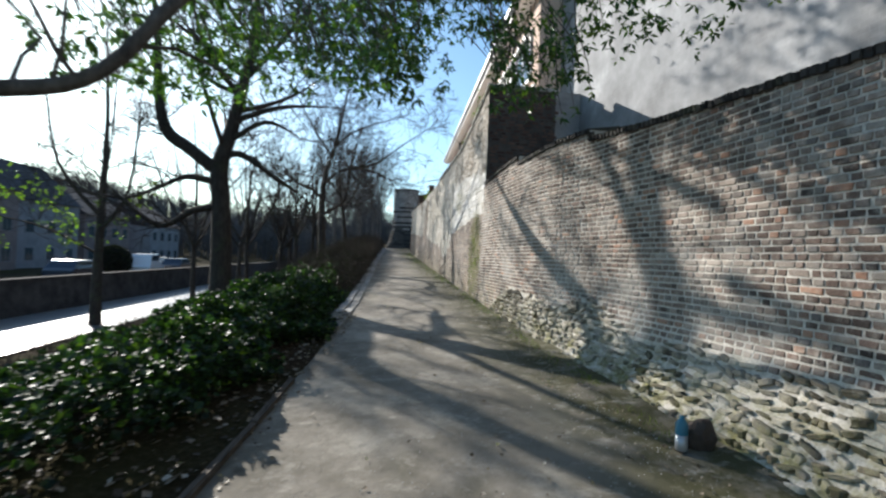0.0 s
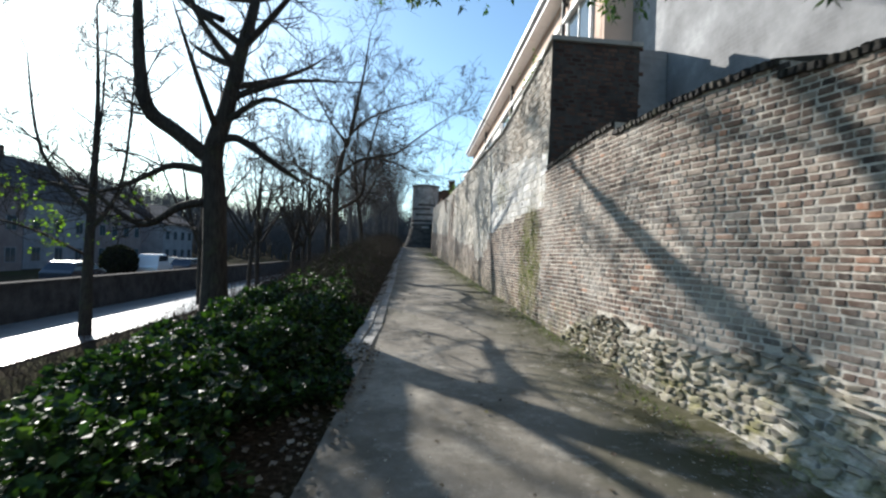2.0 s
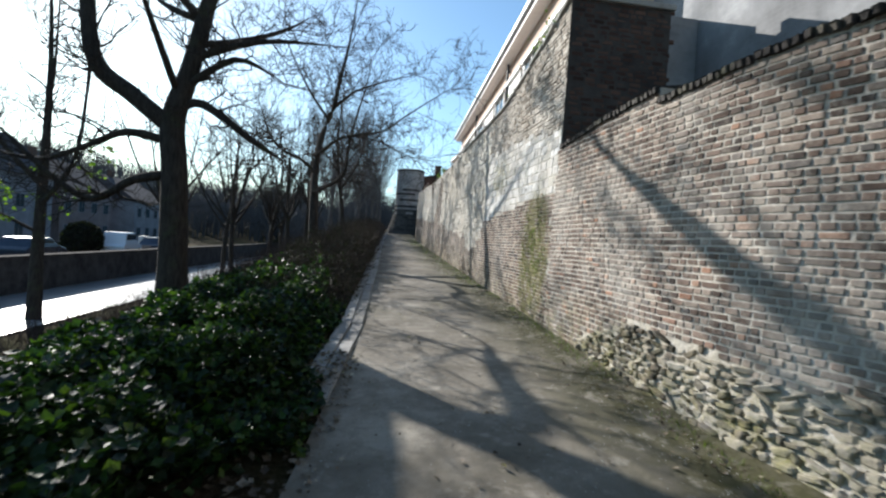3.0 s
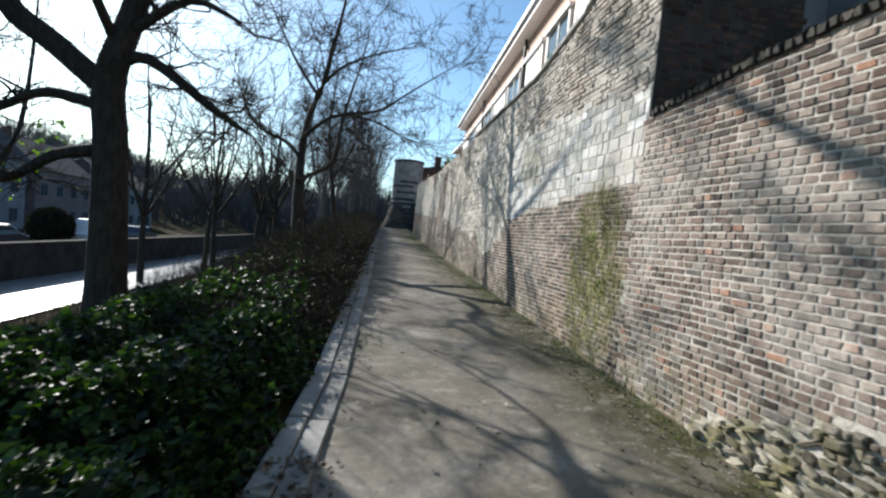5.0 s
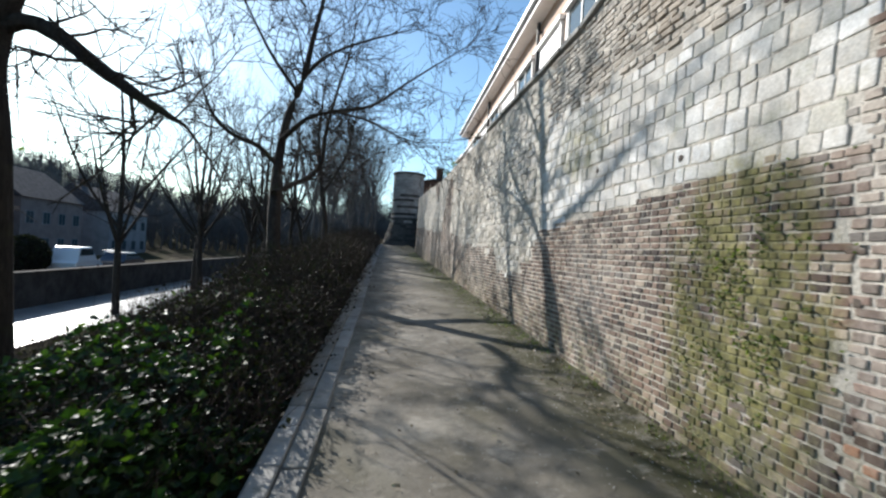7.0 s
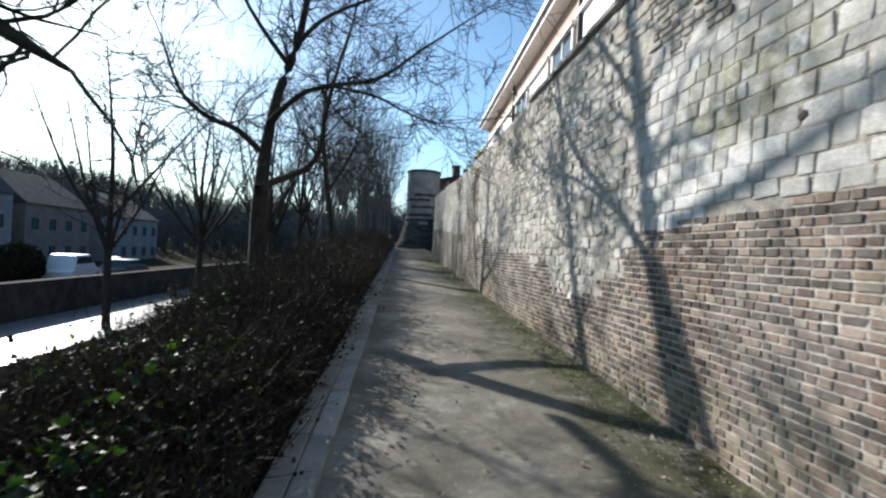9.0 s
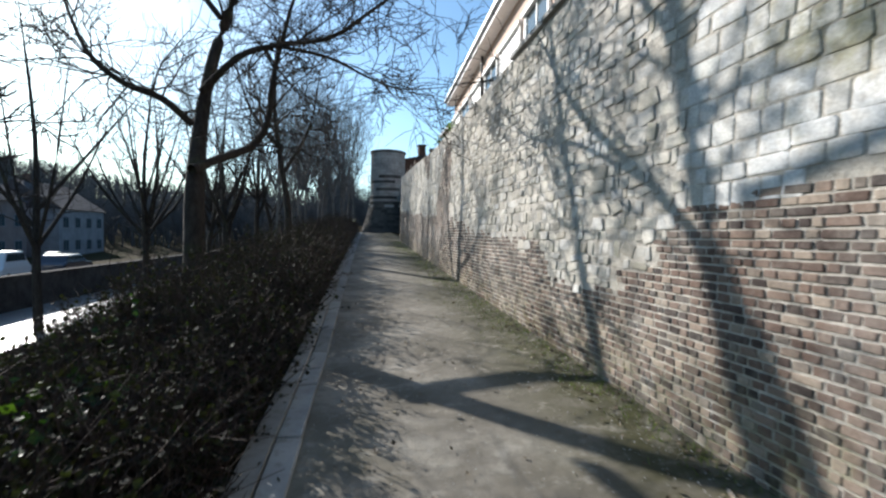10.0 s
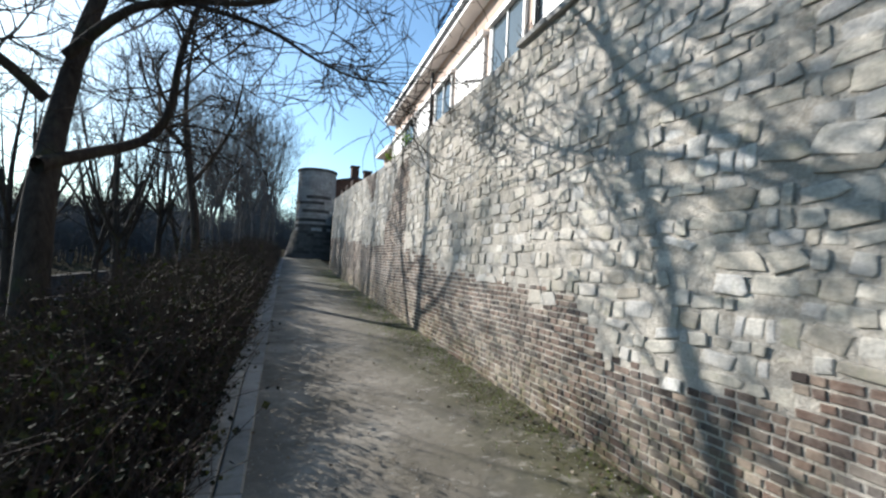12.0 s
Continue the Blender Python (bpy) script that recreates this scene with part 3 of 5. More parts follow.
# brick wall in three lengths
pieces_a = courses(-3.0, 11.4, zone_a, {"brick"}, 0.064, (0.09, 0.1, 0.105, 0.115, 0.13, 0.19), cope_a, 1)
pieces_a += courses(-3.0, 10.98, zone_a, {"footing"}, 0.075, (0.06, 0.08, 0.1, 0.13, 0.17), cope_a, 11)
for y0, y1, sd in ((-3.0, 6.35, 1), (6.35, 8.55, 2), (8.55, 10.98, 3)):
    ob = backing("wall_brick_" + "abc"[sd - 1], y0 - (3 if sd == 1 else 0), y1 + (0.018 if sd == 3 else 0), face_a, cope_a, 3.75)
    tagged(ob, "lime mortar bed of the old garden wall", "wall")
WALL_A = tagged(bpy.data.objects["wall_brick_a"], "weathered brown brick wall with crumbling mossy stone footing", "wall")
lay(WALL_A, pieces_a, face_a, lambda y, z: (y - 6.2) ** 2 + 2 * (z - 1.7) ** 2, "")

# dark coping bricks on edge
n = Nodes("coping_brick", 0.85, spec=0.3)
M_COPE = n.done(n.mix(n.ramp(n.noise(3, 5), (0.5, 0.0), (0.7, 0.6)), n.ramp(n.island(True), (0.0, (0.02, 0.018, 0.017)), (0.6, (0.042, 0.037, 0.034)), (1.0, (0.08, 0.07, 0.06))), (0.1, 0.1, 0.06)), n.noise(40, 4), 0.7, 0.006)
COPES = []
for i in range(6):
    r = random.Random(300 + i)
    bm = block(-0.25, 0.25, -0.035, 0.035, -0.036, 0.036, 0.01)
    for v in bm.verts:
        v.co += Vector((r.uniform(-1, 1) * 0.012, r.uniform(-1, 1) * 0.004, r.uniform(-1, 1) * 0.005))
    me = bpy.data.meshes.new("coping_brick")
    bm.to_mesh(me)
    bm.free()
    me.materials.append(M_COPE)
    COPES.append(me)
y = -1.2
while y < 10.95:
    z = cope_a(y)
    ob = new("coping_brick", rng.choice(COPES))
    ob.parent = WALL_A
    ob.matrix_basis = pose(face_a(y, z) + 0.21, y, z + 0.02, math.degrees(math.atan(0.08)) if y < 6.35 else -3, -7 + rng.uniform(-2, 2), rng.uniform(-2, 2))
    y += 0.076

# old town wall
top_b = lambda y: along(TOP_B, y)
pieces_b = courses(11.0, 37, zone_b, {"townbrick"}, 0.06, (0.075, 0.09, 0.1, 0.11, 0.125, 0.17), top_b, 21)
pieces_b += courses(11.0, 17.5, zone_b, {"ashlar"}, 0.128, (0.12, 0.15, 0.19, 0.23, 0.28), top_b, 22)
pieces_b += courses(11.0, 16.5, zone_b, {"brownbrick"}, 0.068, (0.1, 0.14, 0.19), top_b, 23)
pieces_b += courses(15.4, 37, zone_b, {"rubble"}, 0.118, (0.07, 0.1, 0.13, 0.17, 0.22, 0.27), top_b, 24)
WALL_B = tagged(backing("wall_town", 11.0, 37.0, face_b, top_b, 4.1, 0.25, 34, M_MORTAR_TOWN), "tall old town wall of brick, pale ashlar and rubble with moss", "wall")
lay(WALL_B, pieces_b, face_b, lambda y, z: (y - 15.2) ** 2 + 2 * (z - 2.2) ** 2, "")
# its end face above the lower wall, coloured dark for its shade, and the slabs on top
r = random.Random(61)
z = 3.1
acc = ([], [])
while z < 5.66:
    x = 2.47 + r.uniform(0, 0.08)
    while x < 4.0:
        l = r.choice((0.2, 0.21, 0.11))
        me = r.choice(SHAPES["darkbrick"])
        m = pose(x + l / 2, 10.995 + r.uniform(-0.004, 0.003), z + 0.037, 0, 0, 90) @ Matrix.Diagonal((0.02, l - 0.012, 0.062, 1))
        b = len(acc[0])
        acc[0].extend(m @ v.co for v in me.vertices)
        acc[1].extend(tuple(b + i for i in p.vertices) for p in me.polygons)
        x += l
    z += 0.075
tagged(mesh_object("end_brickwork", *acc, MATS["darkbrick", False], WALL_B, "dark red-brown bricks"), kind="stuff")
# dark sheet behind the end bricks; its colour carries the shade
part("end_bed", block(2.46, 4.1, 10.985, 10.998, 3.3, 5.7), M_RETAIN, WALL_B, "thin mortar sheet coloured dark for the shaded end face")
for i in range(14):
    y = 11.3 + i * 0.62
    z = top_b(y)
    dz = math.degrees(math.atan((top_b(y + 0.3) - top_b(y - 0.3)) / 0.6))
    bm = block(-0.3, 0.9, -0.3, 0.3, -0.035, 0.035, 0.012)
    ob = part("cap_slab", bm, M_KERB, WALL_B)
    ob.matrix_basis = pose(face_b(y, z) + 0.24, y, z + 0.03, dz, rng.uniform(-2, 2), rng.uniform(-2, 2))
part("cap_slab", block(2.42, 4.15, 10.92, 11.06, 5.7, 5.79, 0.015), M_KERB, WALL_B)
# flat dark discs on the stonework, standing in for the shade inside weep holes
for y, z in ((11.6, 3.75), (12.55, 2.92), (14.0, 3.05), (18.45, 2.36), (13.15, 2.62)):
    bm = bmesh.new()
    bmesh.ops.create_icosphere(bm, subdivisions=2, radius=1)
    for v in bm.verts:
        k = 1 + 0.5 * noise.noise(v.co * 2 + Vector((y, z, 0)))
        v.co = Vector((v.co.x * 0.008, v.co.y * 0.036 * k, v.co.z * 0.027 * k))
    ob = part("weep_hole", bm, M_BAG, WALL_B, "flat dark disc painted for the shade inside a hole")
    ob.matrix_basis = pose(face_b(y, z) - 0.004, y, z, rng.uniform(-30, 30))
# ---- building over the wall ----
house = thing("apartment_block", "pink rendered building with white windows and a grey painted brick wing", "building")
part("facade", block(5.0, 5.3, 13.2, 38.6, 0.5, 9.45), M_RENDER, house, "pink rendered facade")
part("side_wall", block(4.98, 5.3, -16.0, 13.2, 0.5, 10.5), M_GABLE, house, "pale grey painted brick wall")
part("back_wall", block(5.3, 16.0, -16.0, -15.7, 0.5, 10.4), M_RENDER, house)
part("rear_wall", block(5.3, 16.0, 38.3, 38.6, 0.5, 9.4), M_RENDER, house)
part("cornice", block(4.55, 5.0, 12.9, 38.75, 9.32, 9.5, 0.02), M_WHITE, house, "white painted eaves board")
bm = block(4.42, 4.56, 12.85, 38.8, 9.46, 9.62, 0.04)
part("gutter", bm, M_ZINC, house, "zinc gutter")
rb = bmesh.new()
rvs = [rb.verts.new(q) for q in ((4.5, 12.9, 9.6), (4.5, 38.7, 9.6), (9.5, 38.7, 12.6), (9.5, 12.9, 12.6), (16, 38.7, 12.6), (16, 12.9, 12.6), (16, 38.7, 9.3), (16, 12.9, 9.3))]
for q in ((0, 3, 2, 1), (3, 5, 4, 2), (5, 7, 6, 4)):
    rb.faces.new([rvs[i] for i in q])
bmesh.ops.solidify(rb, geom=rb.faces[:], thickness=0.1)
part("roof", rb, M_ZINC, house, "pale weathered metal roof")
part("stringcourse", block(4.93, 5.0, 13.25, 38.6, 6.55, 6.75, 0.01), M_WHITE, house, "white painted band")
y = 13.7
i = 0
while y < 37:
    shut = i % 2 == 1
    w = 2.3 if shut else 1.95
    win = part("window", block(4.9, 5.0, y, y + w, 7.0, 7.08, 0.01), M_WHITE, house, "white framed window" if not shut else "window behind a lowered white shutter")
    part("lintel", block(4.84, 5.0, y - 0.08, y + w + 0.08, 8.42, 8.54, 0.01), M_WHITE, win)
    for yy in (y, y + w - 0.08):
        part("frame", block(4.92, 5.0, yy, yy + 0.08, 7.08, 8.42, 0.005), M_WHITE, win)
    if shut:
        for s in range(12):
            part("shutter_slat", block(4.95, 4.99, y + 0.08, y + w - 0.08, 7.08 + s * 0.1117, 7.08 + (s + 1) * 0.1117 - 0.008, 0.004), M_WHITE, win)
    else:
        for q in range(2):
            a = y + 0.08 + q * (w - 0.16) / 2
            part("pane", block(4.965, 4.985, a, a + (w - 0.16) / 2 - 0.05, 7.08, 8.42), M_GLASS, win)
            part("mullion", block(4.94, 5.0, a + (w - 0.16) / 2 - 0.05, a + (w - 0.16) / 2, 7.08, 8.42, 0.004), M_WHITE, win)
    y += w + 0.42
    i += 1
for y in (15.85, 23.26, 31.27):
    acc = ([], [])
    tube(acc, [Vector((4.9, y, 9.4)), Vector((4.9, y, 5.0))], [0.055, 0.055], 10)
    pipe = mesh_object("downpipe", *acc, M_DARKMETAL, house, "dark metal downpipe", True)
    for z in (6.0, 7.6, 9.0):
        part("bracket", block(4.88, 5.0, y - 0.07, y + 0.07, z, z + 0.04), M_DARKMETAL, pipe)
swing = pose(4.2, 22.0, 0, 0, 0, -2.9) @ pose(-4.45, -22.0, 0)
for ob in house.children:
    if ob.name.split(".")[0] in ("facade", "rear_wall", "cornice", "gutter", "roof", "stringcourse", "window", "downpipe"):
        ob.matrix_basis = swing
part("end_wall", block(4.31, 4.975, 13.02, 13.17, 0.5, 9.4), M_RENDER, house, "pink rendered end wall")
annex = thing("annex", "low pink rendered annex with a white eaves board", "building")
part("wall", block(5.75, 9.0, 38.9, 41.6, 1.0, 8.2), M_RENDER, annex)
part("cornice", block(5.3, 9.1, 38.85, 41.75, 8.2, 8.36, 0.02), M_WHITE, annex, "white painted eaves board")
part("roof", block(5.4, 9.0, 38.9, 41.65, 8.36, 8.5, 0.05), M_ZINC, annex)
for y in (39.2, 40.4):
    win = part("window", block(5.68, 5.75, y, y + 0.95, 6.0, 7.4, 0.01), M_WHITE, annex, "white framed window")
    part("pane", block(5.66, 5.68, y + 0.08, y + 0.87, 6.08, 7.32), M_GLASS, win)
terrace = thing("terrace_parapet", "pale rendered parapet with a white ledge on top of the wall", "parapet")
part("parapet", block(2.95, 4.12, 12.0, 12.18, 4.6, 6.0, 0.01), M_RENDER, terrace)
# added block: stands in the shaded area and throws shadow on the grey wing
part("return_wall", block(4.1, 4.97, 11.55, 13.0, 0.5, 5.95, 0.01), M_GABLE, terrace, "grey block added to fill and cast the shade on the grey wing")
part("ledge", block(2.9, 4.15, 11.95, 12.23, 6.0, 6.07, 0.01), M_WHITE, terrace, "white painted ledge")
# darker house and chimneys past the end of the wall
far = thing("brick_house", "dark brick house with chimneys behind the tower", "house")
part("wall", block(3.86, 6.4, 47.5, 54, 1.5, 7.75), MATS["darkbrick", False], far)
rb = bmesh.new()
rvs = [rb.verts.new(q) for q in ((3.84, 47.4, 7.75), (6.6, 47.4, 7.75), (5.2, 47.4, 8.05), (3.84, 54.1, 7.75), (6.6, 54.1, 7.75), (5.2, 54.1, 8.05))]
for q in ((0, 1, 2), (3, 5, 4), (0, 2, 5, 3), (1, 4, 5, 2), (0, 3, 4, 1)):
    rb.faces.new([rvs[i] for i in q])
part("roof", rb, M_ROOF, far)
for x, h in ((5.12, 8.75), (6.0, 8.5)):
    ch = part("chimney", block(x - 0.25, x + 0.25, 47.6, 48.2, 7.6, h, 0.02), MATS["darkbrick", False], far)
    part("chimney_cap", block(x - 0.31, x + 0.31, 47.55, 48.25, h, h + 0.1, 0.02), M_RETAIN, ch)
link_wall = tagged(part("wall_tower", block(3.6, 4.2, 37, 47.5, 1.2, 5.2), M_TOWER_D), "dim stretch of town wall behind the bend", "wall", kind="structure")
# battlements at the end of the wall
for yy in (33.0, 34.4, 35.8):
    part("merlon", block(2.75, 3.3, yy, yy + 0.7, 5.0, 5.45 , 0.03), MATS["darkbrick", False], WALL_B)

# ---- tower ----
tower = thing("wall_tower", "round stone tower with pale and dark bands and a flared base", "tower")
TC = Vector((2.62, 47.4, 0))


def tower_radius(z):
    return along(((1.5, 1.95), (2.2, 1.9), (4.3, 1.3), (5.0, 1.24), (8.3, 1.2)), z)


def ring(name, z0, z1, r0, r1, mat, label=""):
    bm = bmesh.new()
    seg = 40
    lo = [bm.verts.new(TC + Vector((math.cos(2 * math.pi * k / seg) * r0, math.sin(2 * math.pi * k / seg) * r0, z0))) for k in range(seg)]
    hi = [bm.verts.new(TC + Vector((math.cos(2 * math.pi * k / seg) * r1, math.sin(2 * math.pi * k / seg) * r1, z1))) for k in range(seg)]
    for k in range(seg):
        bm.faces.new((lo[k], lo[(k + 1) % seg], hi[(k + 1) % seg], hi[k]))
    bm.faces.new(hi)
    bm.faces.new(lo[::-1])
    return part(name, bm, mat, tower, label)


# mortar core, then a skin of curved stones; dark stones run in broken bands
for z in (1.5, 2.2, 3.2, 4.3, 5.0):
    top = {1.5: 2.2, 2.2: 3.2, 3.2: 4.3, 4.3: 5.0, 5.0: 8.0}[z]
    ring("core", z, top, tower_radius(z) - 0.03, tower_radius(top) - 0.03, M_TOWER_D)
skin = {"pale": ([], []), "dark": ([], [])}
r = random.Random(77)
DARK_BANDS = ((4.35, 4.5, -175, -10), (4.8, 4.95, -172, -60), (5.25, 5.45, -140, -52), (5.75, 5.93, -178, -80), (6.2, 6.4, -135, -45), (6.7, 6.85, -165, -62))
z = 1.5
while z < 7.98:
    h = 0.19 * r.uniform(0.85, 1.15)
    a = r.uniform(0, 20)
    end = a + 360
    while a < end - 2:
        w = min(end - a, r.uniform(12, 24))
        mid = (a + w / 2 + 180) % 360 - 180
        dark = z < 4.1 + 0.12 * math.sin(a) or any(lo <= z + h / 2 <= hi and m0 < mid < m1 for lo, hi, m0, m1 in DARK_BANDS)
        verts, faces = skin["dark" if dark else "pale"]
        b = len(verts)
        for zz in (z + 0.008, z + h - 0.008):
            for q in range(4):
                t = radians(a + 0.4 + (w - 0.8) * q / 3)
                for d in (-0.04, r.uniform(0.0, 0.012) - (0.02 if dark and z > 4 else 0.0)):
                    k = tower_radius(zz) + d
                    verts.append(TC + Vector((math.cos(t) * k, math.sin(t) * k, zz)))
        for q in range(3):
            i = b + 2 * q
            faces.extend(((i + 1, i + 3, i + 11, i + 9), (i + 8, i + 9, i + 11, i + 10), (i, i + 2, i + 3, i + 1)))
        faces.extend(((b, b + 1, b + 9, b + 8), (b + 6, b + 14, b + 15, b + 7)))
        a += w
    z += h
tagged(mesh_object("stonework", *skin["pale"], M_TOWER_L, tower, "pale grey squared stones"), kind="stuff")
tagged(mesh_object("dark_stonework", *skin["dark"], M_TOWER_D, tower, "dark stones in broken bands and on the flared base"), kind="stuff")
ring("parapet", 7.98, 8.12, 1.27, 1.27, M_TOWER_D, "dark capping course")

# ---- trees ----
r = random.Random(83)
CROWN = []
for k in range(9):
    z = 4.8 + 0.6 * k
    at = Vector((-4.95 + 0.12 * (k % 5), 15.85, z))
    a = radians(r.uniform(20, 160) if k % 4 else r.uniform(180, 360))
    way = Vector((math.cos(a), math.sin(a), r.uniform(0.25, 0.75))).normalized()
    span = r.uniform(3.0, 5.2) * (1 - 0.05 * k)
    bend = Vector((r.gauss(0, 0.35), r.gauss(0, 0.35), 0.35))
    CROWN.append([(*(at + way * span * f + bend * f * f * span * 0.4), 0.085 * (1 - f) ** 0.7 + 0.01) for f in (0, 0.25, 0.5, 0.75, 1)])
tree("plane_tree", "large bare tree with spreading grey-brown limbs rising from the ivy bed",
     [(-4.83, 15.8, -0.7, 0.42), (-4.85, 15.8, 0.9, 0.32), (-4.93, 15.8, 3.0, 0.28), (-5.03, 15.8, 4.2, 0.26), (-4.73, 15.8, 5.4, 0.21), (-4.43, 15.8, 6.9, 0.17), (-4.13, 16.0, 8.8, 0.12), (-4.33, 16.2, 11.0, 0.05)],
     CROWN + [[(-4.98, 15.8, 4.0, 0.2), (-5.88, 15.7, 4.7, 0.19), (-6.59, 15.6, 5.28, 0.18), (-6.85, 15.6, 6.6, 0.15), (-6.93, 15.5, 8.4, 0.1), (-7.23, 15.3, 10.5, 0.04)],
      [(-4.98, 15.8, 3.7, 0.11), (-5.93, 15.7, 3.85, 0.09), (-6.76, 15.8, 3.5, 0.07), (-7.83, 15.9, 3.1, 0.045), (-9.03, 15.9, 3.3, 0.02)],
      [(-4.91, 15.8, 3.0, 0.12), (-5.73, 15.7, 2.8, 0.1), (-6.55, 15.7, 2.3, 0.08), (-7.33, 15.6, 2.7, 0.06), (-8.23, 15.4, 3.6, 0.03)],
      [(-4.93, 15.8, 4.5, 0.12), (-4.4, 15.8, 4.66, 0.1), (-3.23, 15.7, 3.9, 0.075), (-2.53, 15.7, 3.5, 0.02)],
      [(-4.68, 15.8, 5.7, 0.11), (-3.23, 15.8, 6.25, 0.07), (-1.73, 15.9, 6.4, 0.02)],
      [(-4.83, 15.8, 5.0, 0.09), (-3.63, 15.3, 5.6, 0.07), (-2.73, 15.2, 5.3, 0.02)],
      [(-4.43, 15.8, 7.0, 0.1), (-3.23, 15.4, 8.2, 0.07), (-2.03, 14.9, 9.6, 0.03)],
      [(-4.53, 15.8, 6.5, 0.1), (-5.43, 15.2, 7.8, 0.07), (-5.83, 14.5, 9.8, 0.03)]],
     11, M_BARK, 3, 1.45, 3, 0.05, sparse=len(CROWN))
tree("lime_tree", "dark bare tree forking low beside the path, leaning over it",
     [(-2.36, 21.0, 0.7, 0.21), (-2.39, 21.08, 1.8, 0.17), (-2.48, 21.4, 2.95, 0.155), (-2.58, 22.1, 4.25, 0.125), (-2.47, 22.5, 5.55, 0.105), (-2.12, 22.45, 6.6, 0.088), (-1.97, 22.55, 7.6, 0.07), (-1.7, 22.7, 9.2, 0.045), (-1.5, 22.8, 11.0, 0.02)],
     [[(-2.5, 21.3, 3.25, 0.09), (-2.25, 22.0, 3.55, 0.078), (-1.85, 22.7, 3.92, 0.07), (-1.56, 22.8, 4.4, 0.064), (-1.52, 23.15, 5.35, 0.054), (-1.33, 23.4, 6.45, 0.042), (-1.0, 23.6, 7.9, 0.028), (-0.85, 23.7, 9.0, 0.014)],
      [(-2.57, 21.6, 4.05, 0.07), (-2.97, 21.4, 4.41, 0.058), (-3.54, 21.3, 4.62, 0.05), (-4.04, 21.3, 5.08, 0.038), (-4.43, 21.3, 6.07, 0.015)],
      [(-2.52, 21.9, 4.7, 0.07), (-1.85, 21.6, 5.25, 0.056), (-1.23, 21.5, 5.47, 0.05), (-0.25, 21.5, 5.71, 0.04), (0.66, 21.5, 6.42, 0.028), (2.2, 21.5, 7.58, 0.01)],
      [(-1.23, 21.5, 5.47, 0.034), (-0.3, 21.4, 5.3, 0.028), (0.4, 21.4, 5.0, 0.02), (1.03, 21.4, 4.85, 0.014), (1.85, 21.4, 4.95, 0.007)],
      [(-2.05, 22.2, 6.55, 0.055), (-1.5, 22.0, 7.05, 0.044), (-0.6, 21.9, 7.5, 0.032), (0.8, 21.6, 7.9, 0.012)],
      [(-2.25, 22.1, 6.1, 0.055), (-3.0, 22.0, 7.1, 0.04), (-3.8, 21.6, 8.6, 0.015)]],
     12, M_BARK, 3, 1.75, 3, 0.02)
tree("lime_tree", "slender dark bare tree behind the brown hedge",
     [(-1.98, 29.7, 1.0, 0.13), (-2.04, 29.72, 3.0, 0.11), (-2.35, 29.9, 5.0, 0.09), (-2.55, 30.1, 6.9, 0.06), (-2.4, 30.3, 9.4, 0.02)],
     [[(-2.2, 29.8, 4.3, 0.06), (-1.35, 29.9, 5.9, 0.04), (-1.0, 29.9, 7.9, 0.015)], [(-2.4, 29.9, 5.2, 0.05), (-3.4, 30.1, 6.6, 0.035), (-3.9, 30.2, 8.4, 0.012)]],
     13, M_BARK, 3, 1.5, 5)
ob, tipsA = tree("young_tree", "dark bare lane-side tree with a few fresh green leaves",
     [(-12.5, 23.5, -2.1, 0.27), (-12.5, 23.5, 0.6, 0.2), (-12.5, 23.6, 3.6, 0.16), (-12.4, 23.5, 7.4, 0.09), (-12.6, 23.5, 11.5, 0.03)],
     [[(-12.5, 23.5, 2.2, 0.1), (-11.2, 23.2, 4.2, 0.075), (-10.8, 23.0, 8.2, 0.03)], [(-12.5, 23.6, 2.9, 0.1), (-14.0, 22.9, 5.2, 0.07), (-14.5, 22.6, 9.0, 0.025)],
      [(-12.5, 23.5, 1.2, 0.06), (-13.6, 21.9, 2.2, 0.045), (-14.4, 20.4, 2.6, 0.02)], [(-12.5, 23.5, 3.4, 0.08), (-11.6, 22.4, 6.6, 0.05), (-11.3, 22.0, 10.0, 0.02)]],
     14, M_BARK, 3, 1.9, 4)
acc = ([], [])
r = random.Random(40)
for p, d in tipsA:
    if p.z < 4.6 and r.random() < 0.5:
        for k in range(3):
            add_leaf(acc, p + Vector((r.gauss(0, 0.06), r.gauss(0, 0.06), r.gauss(0, 0.06))), Euler((r.gauss(-0.4, 0.6), r.gauss(0, 0.6), r.uniform(0, 6.28))).to_matrix(), r.uniform(0.11, 0.17))
tagged(mesh_object("leaves", *acc, M_YOUNG, ob, "fresh yellow-green leaves"), kind="stuff")


